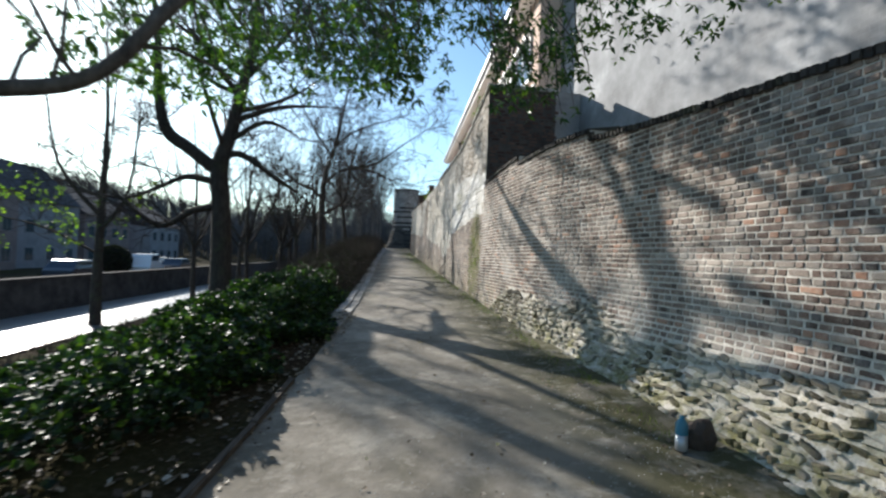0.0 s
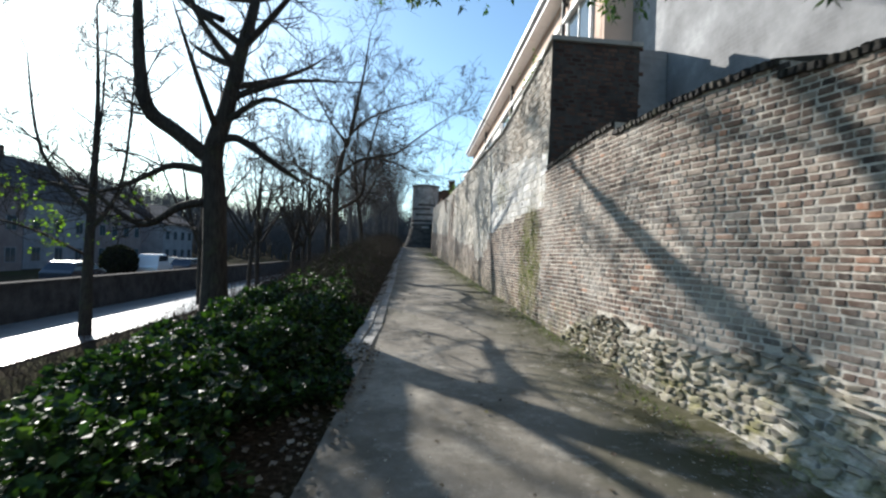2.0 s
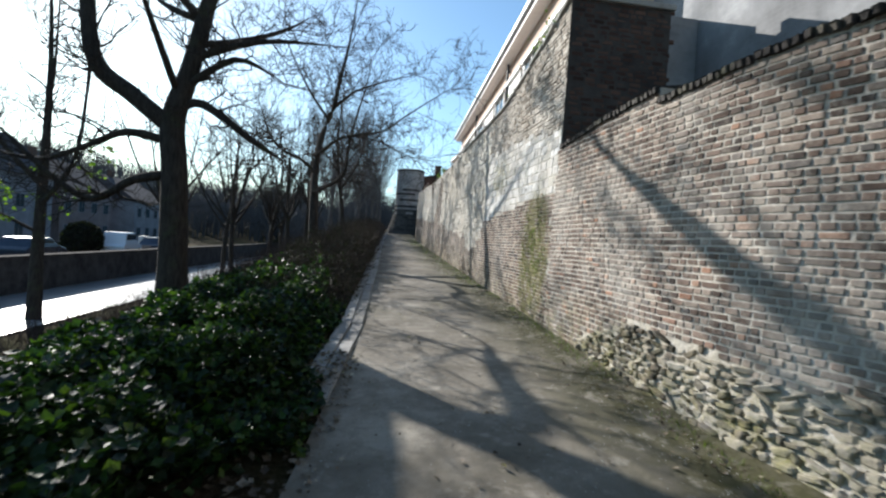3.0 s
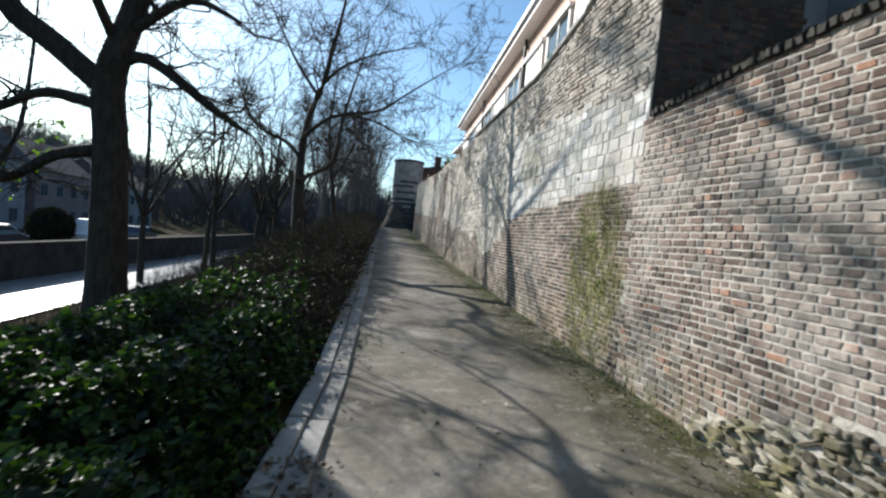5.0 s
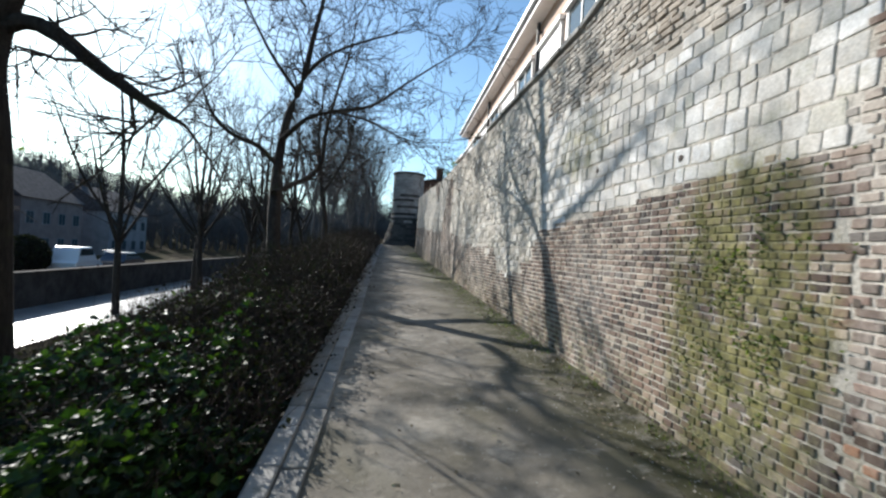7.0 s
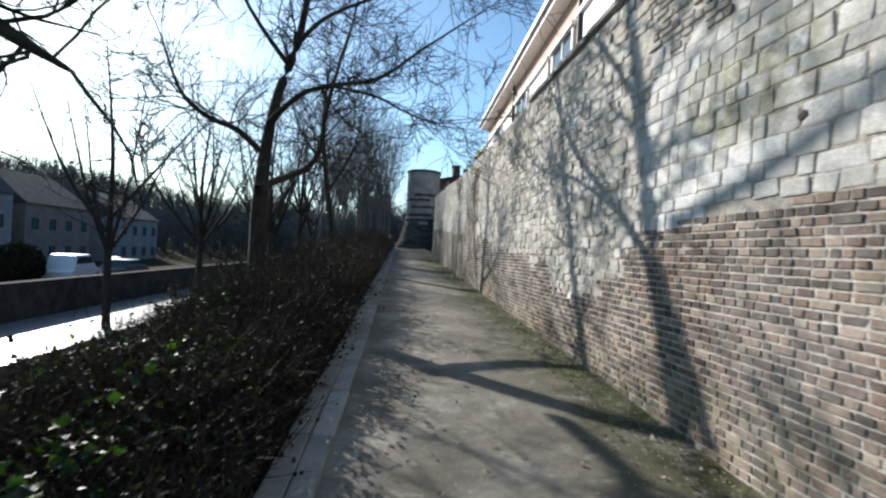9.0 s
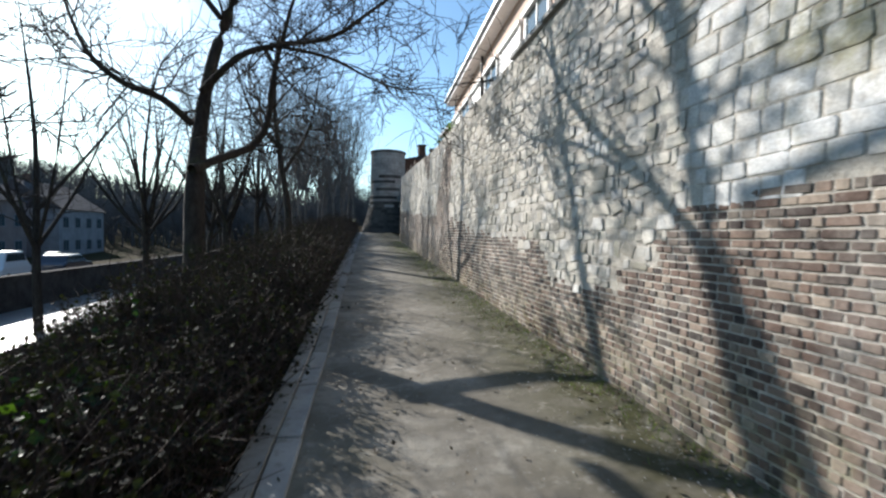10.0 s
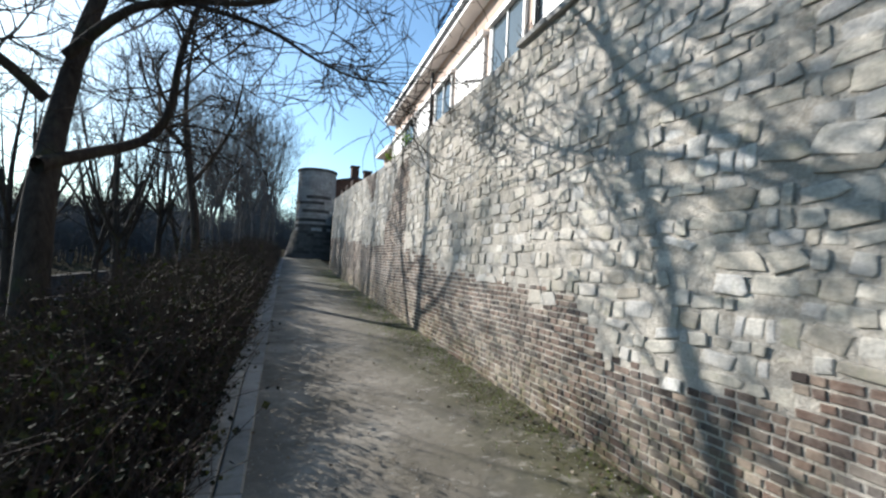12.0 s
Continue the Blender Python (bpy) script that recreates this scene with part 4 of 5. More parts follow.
def upright_tree(x, y, h, seed, name="roadside_tree", label="tall bare roadside tree with upright branches", spread=0.33, rad=0.19, per=4, skin=M_BARK):
    r = random.Random(seed)
    z0 = terrain(x, y) - 0.1
    fork = z0 + h * r.uniform(0.2, 0.3)
    trunk = [(x, y, z0, rad), (x + r.gauss(0, 0.1), y, fork, rad * 0.8), (x + r.gauss(0, 0.3), y + r.gauss(0, 0.2), z0 + h * 0.6, rad * 0.45), (x + r.gauss(0, 0.4), y + r.gauss(0, 0.3), z0 + h, 0.015)]
    limbs = []
    for k in range(6):
        a = k * 1.05 + r.uniform(0, 0.6)
        f = fork + h * r.uniform(0.0, 0.18)
        s = h * spread * r.uniform(0.5, 1.0)
        limbs.append([(x, y, f, rad * 0.45), (x + math.cos(a) * s * 0.5, y + math.sin(a) * s * 0.5, f + h * 0.2, rad * 0.3), (x + math.cos(a) * s, y + math.sin(a) * s, z0 + h * r.uniform(0.75, 0.98), 0.012)])
    return tree(name, label, trunk, limbs, seed, skin, 2, h * 0.18, per, 0.12, "roadside trees", 0.3, 0.45)


for i, (x, y, h) in enumerate(((-12.5, 35.0, 13.5), (-10.1, 39.6, 12.5), (-12.2, 44.5, 13.0), (-8.8, 45.5, 12.5), (-6.6, 40.5, 10.5), (-9.0, 51.0, 13.0), (-6.0, 46.0, 11.5), (-7.0, 58.0, 13.0), (-11.5, 58.0, 13.5))):
    upright_tree(x, y, h, 60 + i)
for i, (x, y, h) in enumerate(((-3.4, 36.0, 8.0), (-1.8, 41.0, 8.5), (-3.2, 45.0, 9.5), (-0.6, 49.0, 9.0), (-2.0, 53.0, 10.0), (-4.5, 55.0, 10.5), (0.1, 57.0, 9.5), (-1.1, 44.0, 7.5), (-2.8, 62.0, 11.0), (-4.4, 49.5, 10.5), (-1.7, 47.0, 9.0), (-5.6, 61.0, 12.0), (-0.7, 61.0, 11.0), (-3.3, 51.0, 10.0), (-0.3, 53.5, 9.5), (-2.6, 40.0, 7.5))):
    upright_tree(x, y, h, 90 + i, "bare_tree", "thin bare grey tree in the thicket near the tower", 0.22, 0.1, 5, M_PALEBARK)

# overhanging evergreen
ever, tipsE = tree("evergreen_laurel", "evergreen tree with glossy drooping leaves overhanging the path",
     [(-3.4, 1.4, -0.1, 0.16), (-3.35, 1.5, 1.4, 0.14), (-3.1, 2.0, 3.2, 0.12), (-2.6, 3.0, 4.8, 0.09), (-2.0, 4.0, 6.0, 0.04)],
     [[(-3.35, 1.5, 1.5, 0.07), (-2.6, 2.2, 2.25, 0.055), (-1.88, 2.62, 2.4, 0.045), (-1.45, 2.68, 2.55, 0.042), (-1.15, 2.9, 3.1, 0.036), (-0.8, 3.6, 3.9, 0.022)],
      [(-3.1, 2.0, 3.1, 0.07), (-2.2, 3.6, 4.2, 0.05), (-1.2, 5.0, 4.7, 0.035), (0.0, 5.6, 4.7, 0.02)],
      [(-2.8, 2.6, 4.2, 0.06), (-1.2, 4.0, 5.1, 0.045), (0.6, 4.8, 5.1, 0.03), (1.9, 4.6, 4.6, 0.015)],
      [(-2.7, 2.8, 4.4, 0.05), (-2.2, 4.8, 4.8, 0.035), (-1.9, 6.2, 4.6, 0.02)],
      [(-2.3, 3.4, 5.3, 0.05), (-0.4, 5.6, 6.2, 0.035), (0.6, 7.4, 6.5, 0.025), (1.0, 9.0, 6.4, 0.012)],
      [(-2.4, 3.2, 5.2, 0.05), (-1.8, 5.8, 6.0, 0.035), (-1.2, 8.6, 6.2, 0.012)],
      # high limb added out of view, carrying the sprays that shade the grey wall
      [(-2.0, 4.0, 6.0, 0.05), (-1.2, 7.5, 8.0, 0.04), (-0.3, 10.2, 9.0, 0.03), (0.4, 12.6, 9.4, 0.012)]],
     15, M_BARK2, 1, 0.7, 2, -0.02)
acc = ([], [])
twig = ([], [])
r = random.Random(41)


def spray(c, count, size=0.095):
    """A drooping whorl of leaves at c."""
    a0 = r.uniform(0, 6.28)
    for k in range(count):
        a = a0 + 2.4 * k
        m = Euler((r.uniform(-1.35, -0.1), r.gauss(0, 0.5), a)).to_matrix()
        add_leaf(acc, c + Vector((r.gauss(0, 0.02), r.gauss(0, 0.02), r.uniform(-0.05, 0.05))), m, size * r.uniform(0.75, 1.25), 0.19)


def lower_edge(x, y):
    return 1.78 + 0.47 * (y - 2.0) + 0.2 * noise.noise((x * 1.6, y * 1.6, 8)) + 0.1


hung = 0
while hung < 1150:
    x, y = r.uniform(-2.6, 2.2), r.uniform(3.6, 9.6)
    if noise.noise((x * 0.9, y * 0.9, 21)) < -0.12:
        continue
    z = lower_edge(x, y) + abs(r.gauss(0, 0.75))
    if z > 7.2 or (y < 4.3 and z < 3.0) or (0.07 < x / y < 0.23 and z < 1.65 + 0.48 * y):
        continue
    c = Vector((x, y, z))
    spray(c, r.randint(6, 9))
    if r.random() < 0.5:
        tube(twig, [c, c + Vector((r.gauss(-0.1, 0.1), r.gauss(-0.1, 0.1), 0.25)), c + Vector((r.gauss(-0.2, 0.15), r.gauss(-0.2, 0.15), 0.6))], [0.004, 0.006, 0.009], 3)
    hung += 1
for k in range(85):
    spray(Vector((r.gauss(1.9, 0.35), r.gauss(4.7, 0.35), r.uniform(3.6, 4.5))), r.randint(5, 8))
for k in range(70):
    spray(Vector((r.gauss(2.9, 0.4), r.gauss(4.2, 0.45), r.uniform(3.95, 4.9))), r.randint(5, 8))
for k in range(45):
    spray(Vector((r.gauss(0.1, 0.25), r.gauss(4.9, 0.25), r.uniform(3.2, 3.8))), r.randint(5, 8))
for k in range(110):
    spray(Vector((r.gauss(-1.8, 0.25), r.gauss(4.8, 0.3), r.uniform(3.0, 4.4))), r.randint(4, 7))
# unseen sprays kept above the view, added to shade the upper brick wall
for k in range(330):
    y = r.gauss(5.0, 0.5)
    spray(Vector((r.gauss(0.65, 0.4), y, max(1.7 + 0.56 * y, r.gauss(4.8, 0.3)))), r.randint(6, 9))
for k in range(60):
    spray(Vector((r.gauss(3.6, 0.3), r.gauss(4.6, 0.3), r.uniform(4.6, 5.3))), r.randint(5, 8))
for k in range(260):
    y = r.gauss(8.0, 0.7)
    spray(Vector((r.gauss(0.2, 0.5), y, max(2.0 + 0.36 * y, r.gauss(5.4, 0.35)))), r.randint(6, 9))
# unseen upper crown, added to cast shade on the wall top
for k in range(190):
    spray(Vector((r.gauss(-0.6, 0.8), r.gauss(9.0, 0.8), max(6.25, r.gauss(6.8, 0.35)))), r.randint(6, 9))
# higher still and out of view, added to shade the grey side wall
for k in range(400):
    spray(Vector((r.gauss(0.1, 0.9), r.gauss(11.4, 1.0), r.gauss(9.1, 0.5))), r.randint(6, 9))
for p, d in tipsE:
    if p.z > 2.9:
        spray(p, 6)
tagged(mesh_object("leaves", *acc, M_LAUREL, ever, "glossy dark green leaves"), kind="stuff")
tagged(mesh_object("leaf_stalk_mass", *twig, M_BARK2, ever), kind="stuff")

# ---- ground cover ----
r = random.Random(50)
acc = ([], [])


def ivy_top(x, y, d):
    return terrain(x, y) + (0.12 + 0.4 * smooth(d / 0.8) - 0.34 * smooth((d - 1.4) / 1.8)) * (0.8 + 0.75 * noise.noise((x * 1.3, y * 1.3, 30)) + 0.3 * noise.noise((x * 4, y * 4, 33)))


done = 0
while done < 82000:
    y = r.triangular(0.5, 24, 7)
    d = 4.9 * r.random() ** 1.2
    x = along(KERB, y) - 0.34 * smooth((y - 8) / 1.2) - d
    bare = 0.42 + 0.5 * noise.noise((x, y, 2)) if y < 7.2 else 0.0
    if y < 5.6:
        bare += 0.2 * (5.6 - y)
    if y > 7 and d < 0.2 * r.random() + 0.15 * noise.noise((y * 2, 0, 1)):
        continue
    if d < bare * r.uniform(0.75, 1.1) or r.random() < smooth((y - 9.8) / 5) * 0.93:
        continue
    if noise.noise((x * 2.1, y * 2.1, 51)) < -0.32 and r.random() < 0.75:
        continue
    depth = r.random() ** 2
    z = ivy_top(x, y, d)
    z -= depth * (z - terrain(x, y)) * 0.9
    m = Euler((r.gauss(0.15, 0.55), r.gauss(0, 0.55), r.uniform(0, 6.28))).to_matrix()
    add_leaf(acc, Vector((x, y, z)), m, r.uniform(0.04, 0.092), 0.5)
    done += 1
tagged(mesh_object("ivy", *acc, M_IVY), "dense glossy dark green ivy covering the bed", "ivy", kind="stuff")

# brown twiggy hedge
acc = ([], [])
lea = ([], [])
stems = 0
while stems < 15000:
    y = 11.0 + 34 * r.random() ** 1.35
    d = 4.2 * r.random() ** 1.3
    if r.random() > smooth((y - 10.5) / 6.0):
        continue
    x = along(KERB, y) - 0.4 - d
    h = (0.45 + 0.62 * smooth((y - 13) / 9)) * (0.75 + 0.45 * noise.noise((x * 0.7, y * 0.7, 15)) + 0.5 * r.random() ** 2) * (0.6 + 0.4 * smooth(d / 0.5)) * (1 - 0.82 * smooth((d - 1.2) / 1.6))
    p = Vector((x, y, terrain(x, y) - 0.03))
    lean = Vector((r.gauss(0.15 if d < 0.8 else 0.0, 0.3), r.gauss(0, 0.3), 1)).normalized()
    q1 = p + lean * h * 0.5
    q2 = q1 + (lean + Vector((r.gauss(0, 0.3), r.gauss(0, 0.3), 0))).normalized() * h * 0.5
    tube(acc, [p, q1, q2], [0.006, 0.005, 0.0025], 3)
    for k in range(4):
        a = p.lerp(q1, r.uniform(0.5, 1)) if k < 2 else q1.lerp(q2, r.random())
        b = a + Vector((r.gauss(0, 0.14), r.gauss(0, 0.14), abs(r.gauss(0.1, 0.08))))
        tube(acc, [a, b], [0.0035, 0.002], 3)
        for w in range(2 if y < 30 else 1):
            add_leaf(lea, a.lerp(b, r.random()) + Vector((r.gauss(0, 0.03), r.gauss(0, 0.03), 0)), Euler((r.gauss(0, 0.8), r.gauss(0, 0.8), r.uniform(0, 6.28))).to_matrix(), r.uniform(0.03, 0.055))
    stems += 1
hedge = tagged(mesh_object("hedge_twigs", *acc, M_TWIG), "brown twiggy winter hedge with sparse dark leaves", "hedge", kind="stuff")
tagged(mesh_object("hedge_leaves", *lea, M_SHRUBLEAF, hedge), kind="stuff")

# fallen leaves on bed and path
acc = ([], [])
for i in range(6400):
    if i < 3600:
        y = r.uniform(-0.5, 9.5)
        d = r.uniform(-0.1, 2.8) if y < 7.5 else r.uniform(-0.1, 0.9)
        x = along(KERB, y) + 0.05 - d
    elif i < 4300:
        y = r.uniform(9, 26)
        x = along(KERB, y) - 0.3 - r.uniform(0.02, 0.6)
    else:
        y = r.uniform(0, 30)
        x = 2.35 - abs(r.gauss(0, 0.25)) if r.random() < 0.65 else r.uniform(along(KERB, y), 2.3)
    z = (terrain(x, y) + 0.015 if x < along(KERB, y) - (0.32 if y > 8.4 else 0.0) else gz(x, y) + (0.065 if x < along(KERB, y) else 0.014 + 0.05 * smooth((x - 2.0) / 0.7)))
    add_leaf(acc, Vector((x, y, z)), Euler((r.gauss(0.1, 0.25), r.gauss(0, 0.3), r.uniform(0, 6.28))).to_matrix(), r.uniform(0.03, 0.085) if x < along(KERB, y) else r.uniform(0.02, 0.05))
tagged(mesh_object("fallen_leaves", *acc, M_DRY), "dry brown fallen leaves scattered over soil and path", "leaves", kind="stuff")

# grit and crumbs on the path
acc = ([], [])
for i in range(4200):
    y = r.uniform(0.5, 24)
    x = r.uniform(along(KERB, y), 2.4) if i < 2400 else 2.3 - abs(r.gauss(0, 0.3))
    k = r.uniform(0.003, 0.009)
    c = Vector((x, y, gz(x, y) + 0.012 + 0.05 * smooth((x - 2.0) / 0.7)))
    b = len(acc[0])
    for q in ((1, 0, 0), (-0.5, 0.9, 0), (-0.5, -0.9, 0), (0.1, 0.1, 0.8)):
        acc[0].append(c + Vector((q[0] + r.gauss(0, 0.2), q[1] + r.gauss(0, 0.2), q[2])) * k)
    acc[1].extend(((b, b + 1, b + 3), (b + 1, b + 2, b + 3), (b + 2, b, b + 3)))
tagged(mesh_object("grit", *acc, M_KERB), "small stones and crumbs strewn over the path", "grit", kind="stuff")

# grass and weeds at the foot of the wall
acc = ([], [])
for i in range(5200):
    y = r.uniform(7, 36) if i < 4200 else r.uniform(0, 7)
    dens = noise.noise((y * 0.8, 0, 44))
    if dens < -0.15 and y < 16:
        continue
    w = 0.1 + 0.22 * smooth((y - 14) / 8)
    x = 2.36 - abs(r.gauss(0, w)) + (0.1 if y < 5.7 else 0)
    p = Vector((x, y, gz(x, y) + 0.05 * smooth((x - 2.0) / 0.7) - 0.005))
    h = r.uniform(0.02, 0.07)
    tip = p + Vector((r.gauss(0, 0.025), r.gauss(0, 0.025), h))
    side = Vector((r.gauss(0, 1), r.gauss(0, 1), 0)).normalized() * 0.004
    b = len(acc[0])
    acc[0].extend((p - side, p + side, tip))
    acc[1].append((b, b + 1, b + 2))
tagged(mesh_object("grass", *acc, M_GRASS), "short green grass and moss along the wall foot", "grass", kind="stuff")

# moss cushions on the damp end of the old wall
acc = ([], [])
for i in range(1500):
    y, z = r.gauss(11.85, 0.38), r.gauss(1.75, 0.6)
    if not 11.03 < y < 12.9 or noise.noise((y * 4, z * 4, 70)) < 0.0 or z > 2.72:
        continue
    p = Vector((face_b(y, z) - 0.008, y, z))
    add_leaf(acc, p, Euler((r.gauss(-0.6, 0.5), r.gauss(0, 0.5), 1.57 + r.gauss(0, 0.6))).to_matrix(), r.uniform(0.015, 0.035))
tagged(mesh_object("moss", *acc, M_GRASS), "yellow-green moss cushions clinging to the old brickwork", "moss", kind="stuff")

# plants rooted in the wall top
for y, z, s in ((11.9, 5.5, 0.35), (12.5, 5.42, 0.28), (14.0, 5.1, 0.2), (24.5, 4.85, 0.3), (26.0, 4.8, 0.25)):
    acc = ([], [])
    c = Vector((face_b(y, z) + 0.05, y, z))
    plant = thing("wall_plant", "small green plant rooted in the wall top", "plant", "plants on the wall")
    for k in range(46):
        q = c + Vector((r.gauss(-0.02, 0.3), r.gauss(0, 0.5), abs(r.gauss(0, 0.45)))) * s
        add_leaf(acc, q, Euler((r.gauss(0.3, 0.6), r.gauss(0, 0.6), r.uniform(0, 6.28))).to_matrix(), r.uniform(0.05, 0.083))
    tagged(mesh_object("leaves", *acc, M_YOUNG, plant), kind="stuff")
    for k in range(6):
        stem = ([], [])
        tube(stem, [c - Vector((0, 0, 0.04)), c + Vector((r.gauss(0, 0.2), r.gauss(0, 0.35), 0.5)) * s], [0.006, 0.003], 4)
        mesh_object("stem", *stem, M_TWIG, plant)

# bottle and sack at the foot of the wall
BX, BY = 2.33, 3.35
bz = gz(BX, BY) + 0.035
bottle = thing("bottle", "blue plastic bottle with a pale lower half by the wall", "bottle")
acc = ([], [])
tube(acc, [Vector((BX, BY, bz)), Vector((BX, BY, bz + 0.005)), Vector((BX, BY, bz + 0.12))], [0.04, 0.045, 0.045], 14)
mesh_object("lower_body", *acc, M_ZINC, bottle, "pale grey label", True)
acc = ([], [])
tube(acc, [Vector((BX, BY, bz + 0.12)), Vector((BX, BY, bz + 0.2)), Vector((BX, BY, bz + 0.24)), Vector((BX, BY, bz + 0.26))], [0.046, 0.046, 0.02, 0.018], 14)
mesh_object("upper_body", *acc, M_BLUE, bottle, "", True)
bm = bmesh.new()
bmesh.ops.create_icosphere(bm, subdivisions=3, radius=1)
for v in bm.verts:
    k = 1 + 0.22 * noise.noise(v.co * 1.7) + 0.07 * noise.noise(v.co * 6)
    v.co = Vector((v.co.x * 0.12 * k, v.co.y * 0.1 * k, v.co.z * 0.13 * k)) + Vector((BX + 0.17, BY + 0.02, bz + 0.1))
tagged(part("sack", bm, M_BAG), "crumpled dark brown sack against the stone footing", "bag")

# ---- far side of the lane ----
bm = bmesh.new()
acc = ([], [])
for k in range(3600):
    v = Vector((r.gauss(0, 1), r.gauss(0, 1), r.gauss(0, 1))).normalized()
    v = Vector((v.x * 1.25, v.y * 1.25, v.z * 1.35)) * (0.9 + 0.12 * r.random())
    add_leaf(acc, Vector((-21.2, 42.0, 0.25)) + v, Euler((r.gauss(0, 0.9), r.gauss(0, 0.9), r.uniform(0, 6.28))).to_matrix(), r.uniform(0.1, 0.2))
bush = thing("clipped_bush", "rounded dark evergreen bush above the retaining wall", "bush")
tagged(mesh_object("leaves", *acc, M_SHRUBLEAF, bush), kind="stuff")
bmesh.ops.create_icosphere(bm, subdivisions=3, radius=1)
for v in bm.verts:
    v.co = Vector((v.co.x * 1.1, v.co.y * 1.1, v.co.z * 1.2)) + Vector((-21.2, 42.0, 0.2))
part("core", bm, M_BARK, bush)


def car(x, y, turn, paint, label, tall=1.45):
    ob = tagged(new("parked_car"), label, "car", "cars along the terrace")
    ob.matrix_basis = pose(x, y, terrain(x, y), 0, 0, turn)
    bm = bmesh.new()
    prof = ((-2.1, 0.35), (-2.15, 0.8), (-1.9, 0.95), (-1.35, tall), (0.5, tall), (1.15, 0.98), (2.0, 0.82), (2.15, 0.55), (2.1, 0.35))
    a = [bm.verts.new((-0.85 + (0.12 if z > 1 else 0), q, z)) for q, z in prof]
    b = [bm.verts.new((0.85 - (0.12 if z > 1 else 0), q, z)) for q, z in prof]
    bm.faces.new(a)
    bm.faces.new(b[::-1])
    for i in range(len(prof)):
        j = (i + 1) % len(prof)
        bm.faces.new((a[j], a[i], b[i], b[j]))
    bmesh.ops.recalc_face_normals(bm, faces=bm.faces[:])
    bmesh.ops.bevel(bm, geom=bm.edges[:], offset=0.05, segments=2, profile=0.5, affect="EDGES")
    part("body", bm, paint, ob)
    for s in (-1, 1):
        gb = bmesh.new()
        q = [gb.verts.new((s * 0.81, yy, z)) for yy, z in ((-1.7, 1.0), (-1.3, tall - 0.12), (0.45, tall - 0.12), (0.95, 1.0))]
        q2 = [gb.verts.new((s * 0.79, v.co.y, v.co.z)) for v in q]
        gb.faces.new(q)
        gb.faces.new(q2[::-1])
        for i in range(4):
            gb.faces.new((q[i], q[(i + 1) % 4], q2[(i + 1) % 4], q2[i]))
        part("side_window", gb, M_GLASS, ob)
        for yy in (-1.35, 1.35):
            acc = ([], [])
            tube(acc, [Vector((s * 0.62, yy, 0.32)), Vector((s * 0.66, yy, 0.32)), Vector((s * 0.84, yy, 0.32)), Vector((s * 0.88, yy, 0.32))], [0.28, 0.32, 0.32, 0.28], 20)
            mesh_object("wheel", *acc, M_RUBBER, ob, "", True)
    return ob


car(-20.1, 45.2, 8, M_CARWHITE, "white parked van on the terrace", 1.85)
car(-19.6, 50.5, 4, M_CARDARK, "dark blue parked car on the terrace")
car(-20.0, 35.0, 5, M_CARDARK, "dark parked car behind the retaining wall")
cab = thing("utility_cabinet", "white utility cabinet beside the parked cars", "cabinet")
part("body", block(-23.1, -22.4, 54.5, 55.2, -0.93, 0.45, 0.02), M_WHITE, cab)
part("lid", block(-23.14, -22.36, 54.46, 55.24, 0.45, 0.51, 0.015), M_ZINC, cab)


def dwelling(x, y, w, d, h, ridge, wall_mat, label):
    """A house whose front looks along +x."""
    ob = thing("house", label, "house", "houses across the lane")
    z0 = terrain(x, y) - 0.3
    part("wall", block(x - d, x, y, y + w, z0, z0 + h), wall_mat, ob)
    bm = bmesh.new()
    q = [bm.verts.new(p) for p in ((x + 0.3, y - 0.2, z0 + h - 0.1), (x + 0.3, y + w + 0.2, z0 + h - 0.1), (x - d - 0.3, y + w + 0.2, z0 + h - 0.1), (x - d - 0.3, y - 0.2, z0 + h - 0.1), (x - d / 2, y - 0.2, z0 + h + ridge), (x - d / 2, y + w + 0.2, z0 + h + ridge))]
    for f in ((0, 1, 5, 4), (2, 3, 4, 5), (0, 4, 3), (1, 2, 5), (0, 3, 2, 1)):
        bm.faces.new([q[i] for i in f])
    roof = part("roof", bm, M_ROOF, ob)
    part("chimney", block(x - d / 2 - 0.3, x - d / 2 + 0.3, y + w * 0.2, y + w * 0.2 + 0.6, z0 + h + ridge - 0.8, z0 + h + ridge + 0.8), MATS["darkbrick", False], roof)
    cols = max(2, int(w / 2.4))
    for fl in range(int(h / 2.7)):
        for k in range(cols):
            yy = y + (k + 0.5) * w / cols
            win = part("window", block(x, x + 0.05, yy - 0.6, yy + 0.6, z0 + 1.0 + fl * 2.7, z0 + 2.3 + fl * 2.7), M_HOUSE, ob)
            for s in (-0.27, 0.27):
                part("pane", block(x + 0.05, x + 0.06, yy + s - 0.24, yy + s + 0.24, z0 + 1.06 + fl * 2.7, z0 + 2.24 + fl * 2.7), M_GLASS, win)
    return ob


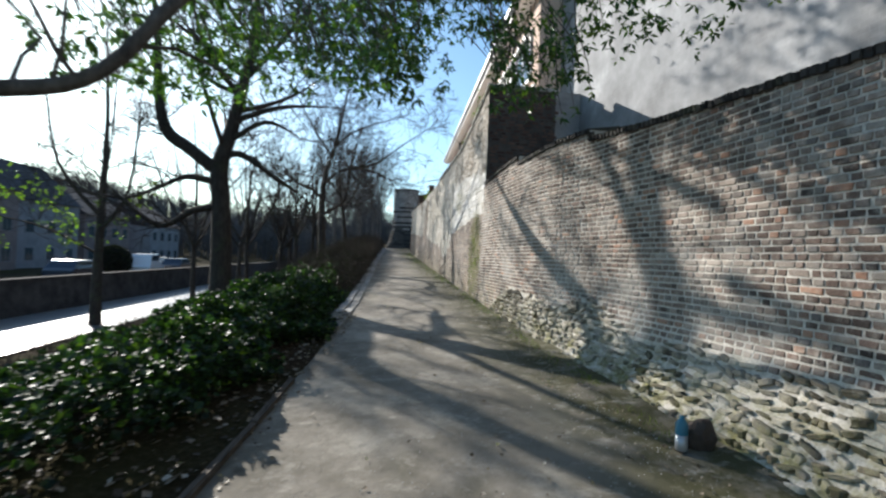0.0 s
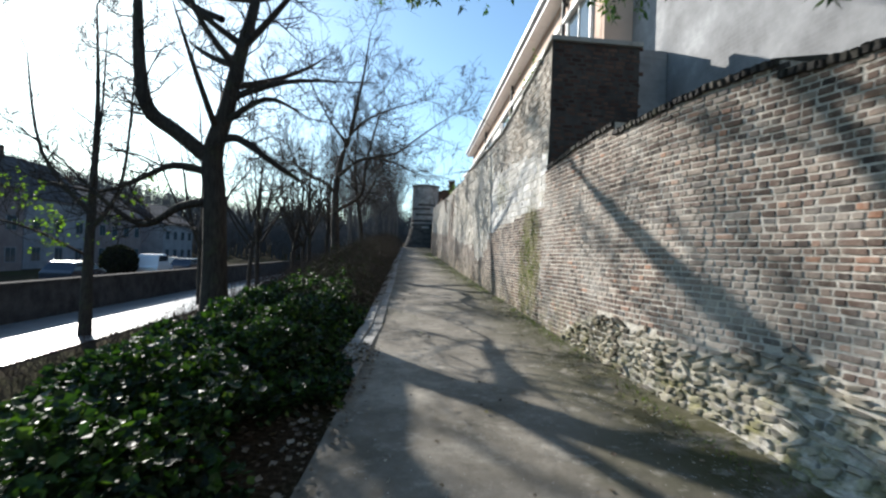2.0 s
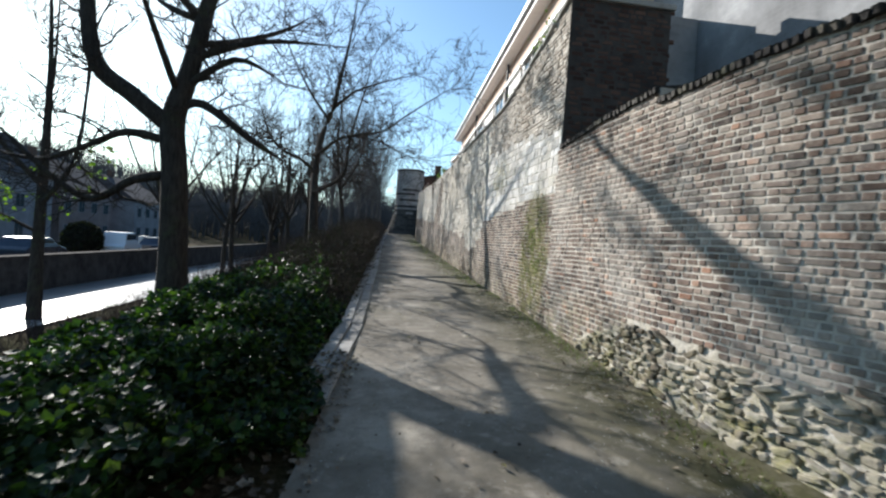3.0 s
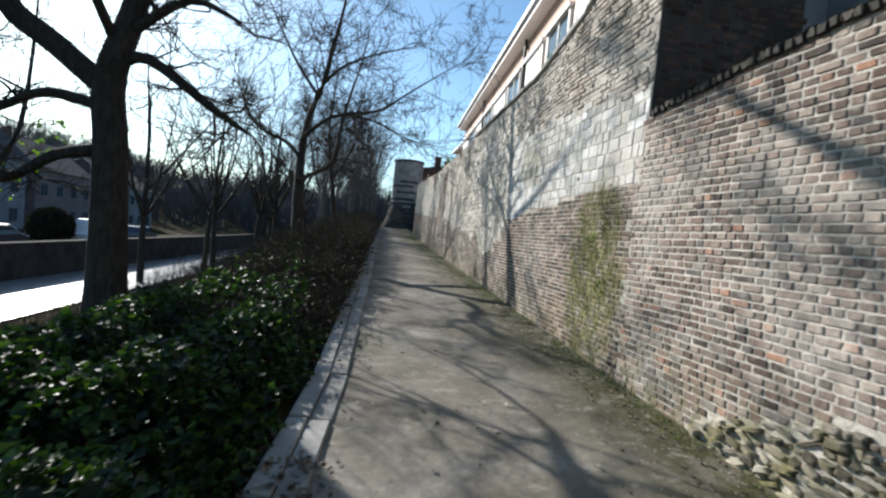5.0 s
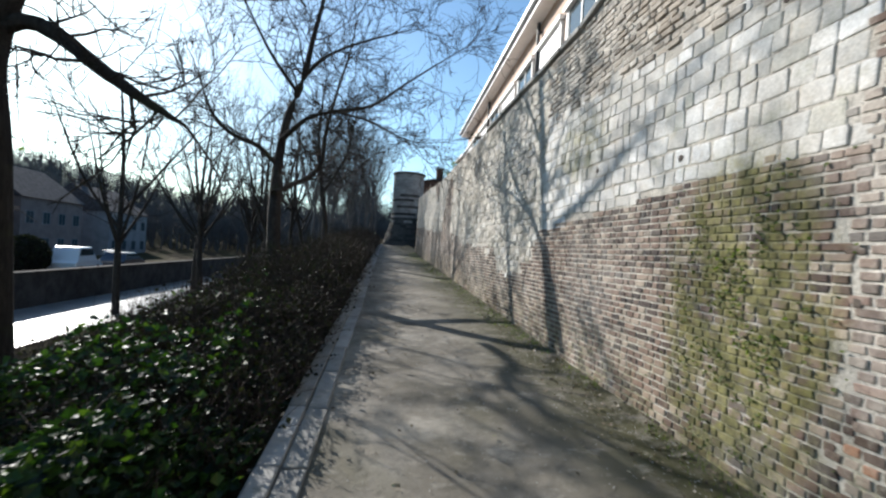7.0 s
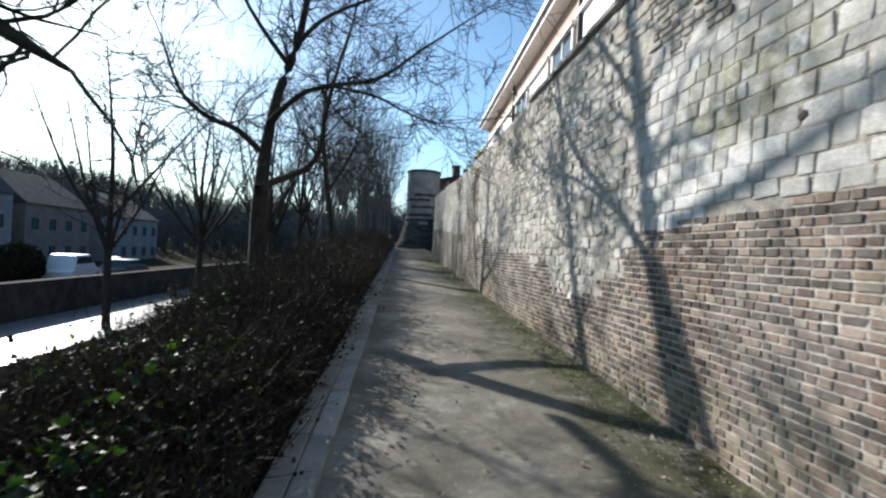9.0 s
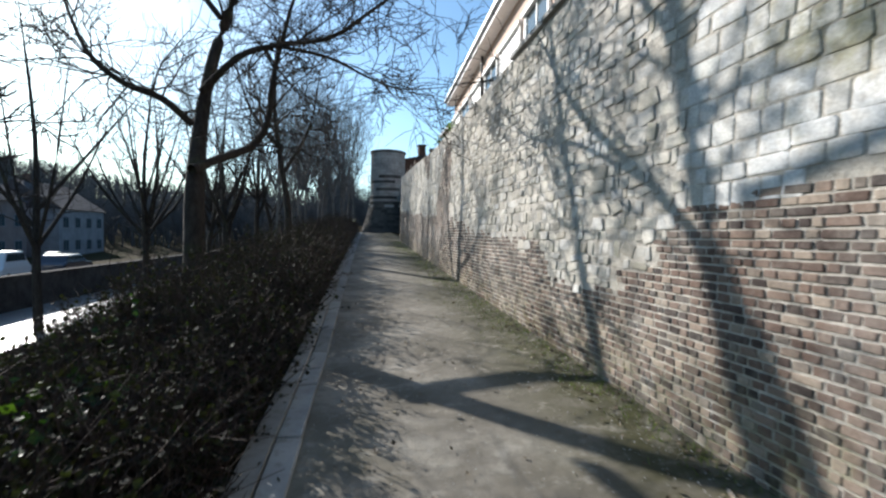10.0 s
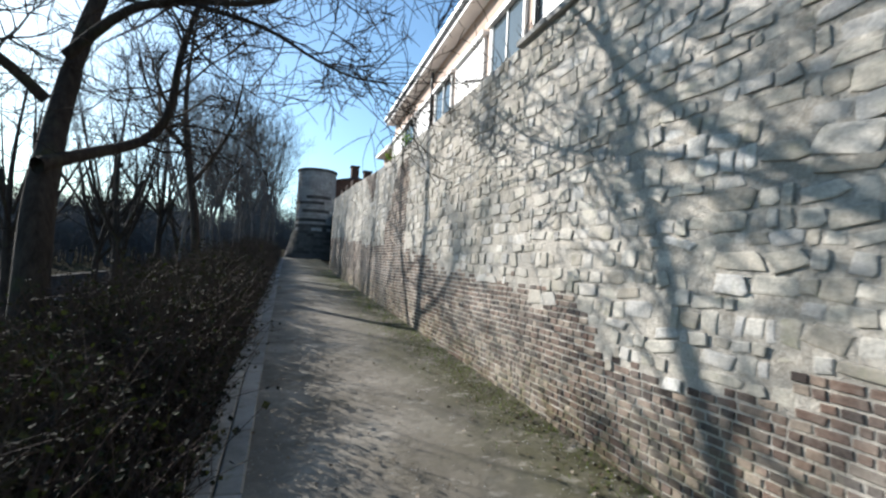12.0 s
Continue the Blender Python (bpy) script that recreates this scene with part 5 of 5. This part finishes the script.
dwelling(-31, 29, 9, 8, 6.2, 3.6, M_HOUSE, "pale rendered house with dark slate roof")
dwelling(-32, 39.5, 8, 8, 7.4, 4.2, M_HOUSE_PINK, "faded pink rendered house with slate roof")
dwelling(-33, 49, 9, 8, 6.9, 4.0, M_HOUSE, "tall pale house with steep dark roof")
dwelling(-34, 61, 10, 9, 6.4, 3.4, M_HOUSE_PINK, "faded pink house with slate roof beyond the lane")
dwelling(-33, 75, 10, 9, 6.0, 3.2, M_HOUSE, "pale house far along the lane")

# bare woods on the hill and beyond the tower
acc = ([], [])
for i in range(4600):
    y = 62 + 110 * r.random() ** 1.5
    x = r.uniform(-130, -4 + 0.1 * (y - 60)) if r.random() < 0.75 else r.uniform(-30, 25)
    if x > -16 and y < 85 or (-42 < x < -14 and y < 90):
        continue
    z0 = terrain(x, y)
    h = r.uniform(5, 9.5)
    p = Vector((x, y, z0 - 0.2))
    q = p + Vector((r.gauss(0, 0.3), r.gauss(0, 0.3), h))
    tube(acc, [p, p.lerp(q, 0.5), q], [0.13, 0.08, 0.02], 3)
    for k in range(26):
        a = p.lerp(q, r.uniform(0.2, 0.95))
        b = a + Vector((r.gauss(0, 0.9), r.gauss(0, 0.9), abs(r.gauss(0.9, 0.6))))
        tube(acc, [a, b], [0.045, 0.02], 3)
tagged(mesh_object("far_woods", *acc, M_FARWOOD), "dense bare winter woods on the hillside", "woods", kind="stuff")
# low scrub on the bank below the bed
acc = ([], [])
for i in range(6500):
    x, y = r.uniform(-11.2, -5.6), 8 + 56 * r.random() ** 0.8
    p = Vector((x, y, terrain(x, y)))
    h = r.uniform(0.25, 0.8) + 1.1 * smooth((y - 24) / 10) * r.random()
    q = p + Vector((r.gauss(0, 0.2), r.gauss(0, 0.2), h))
    tube(acc, [p, q], [0.009, 0.003], 3)
    for k in range(3):
        a = p.lerp(q, r.uniform(0.3, 0.95))
        tube(acc, [a, a + Vector((r.gauss(0, 0.22), r.gauss(0, 0.22), 0.3 * r.random() + 0.05))], [0.005, 0.002], 3)
tagged(mesh_object("bank_scrub", *acc, M_TWIG), "thin bare scrub on the bank above the lane", "scrub", kind="stuff")
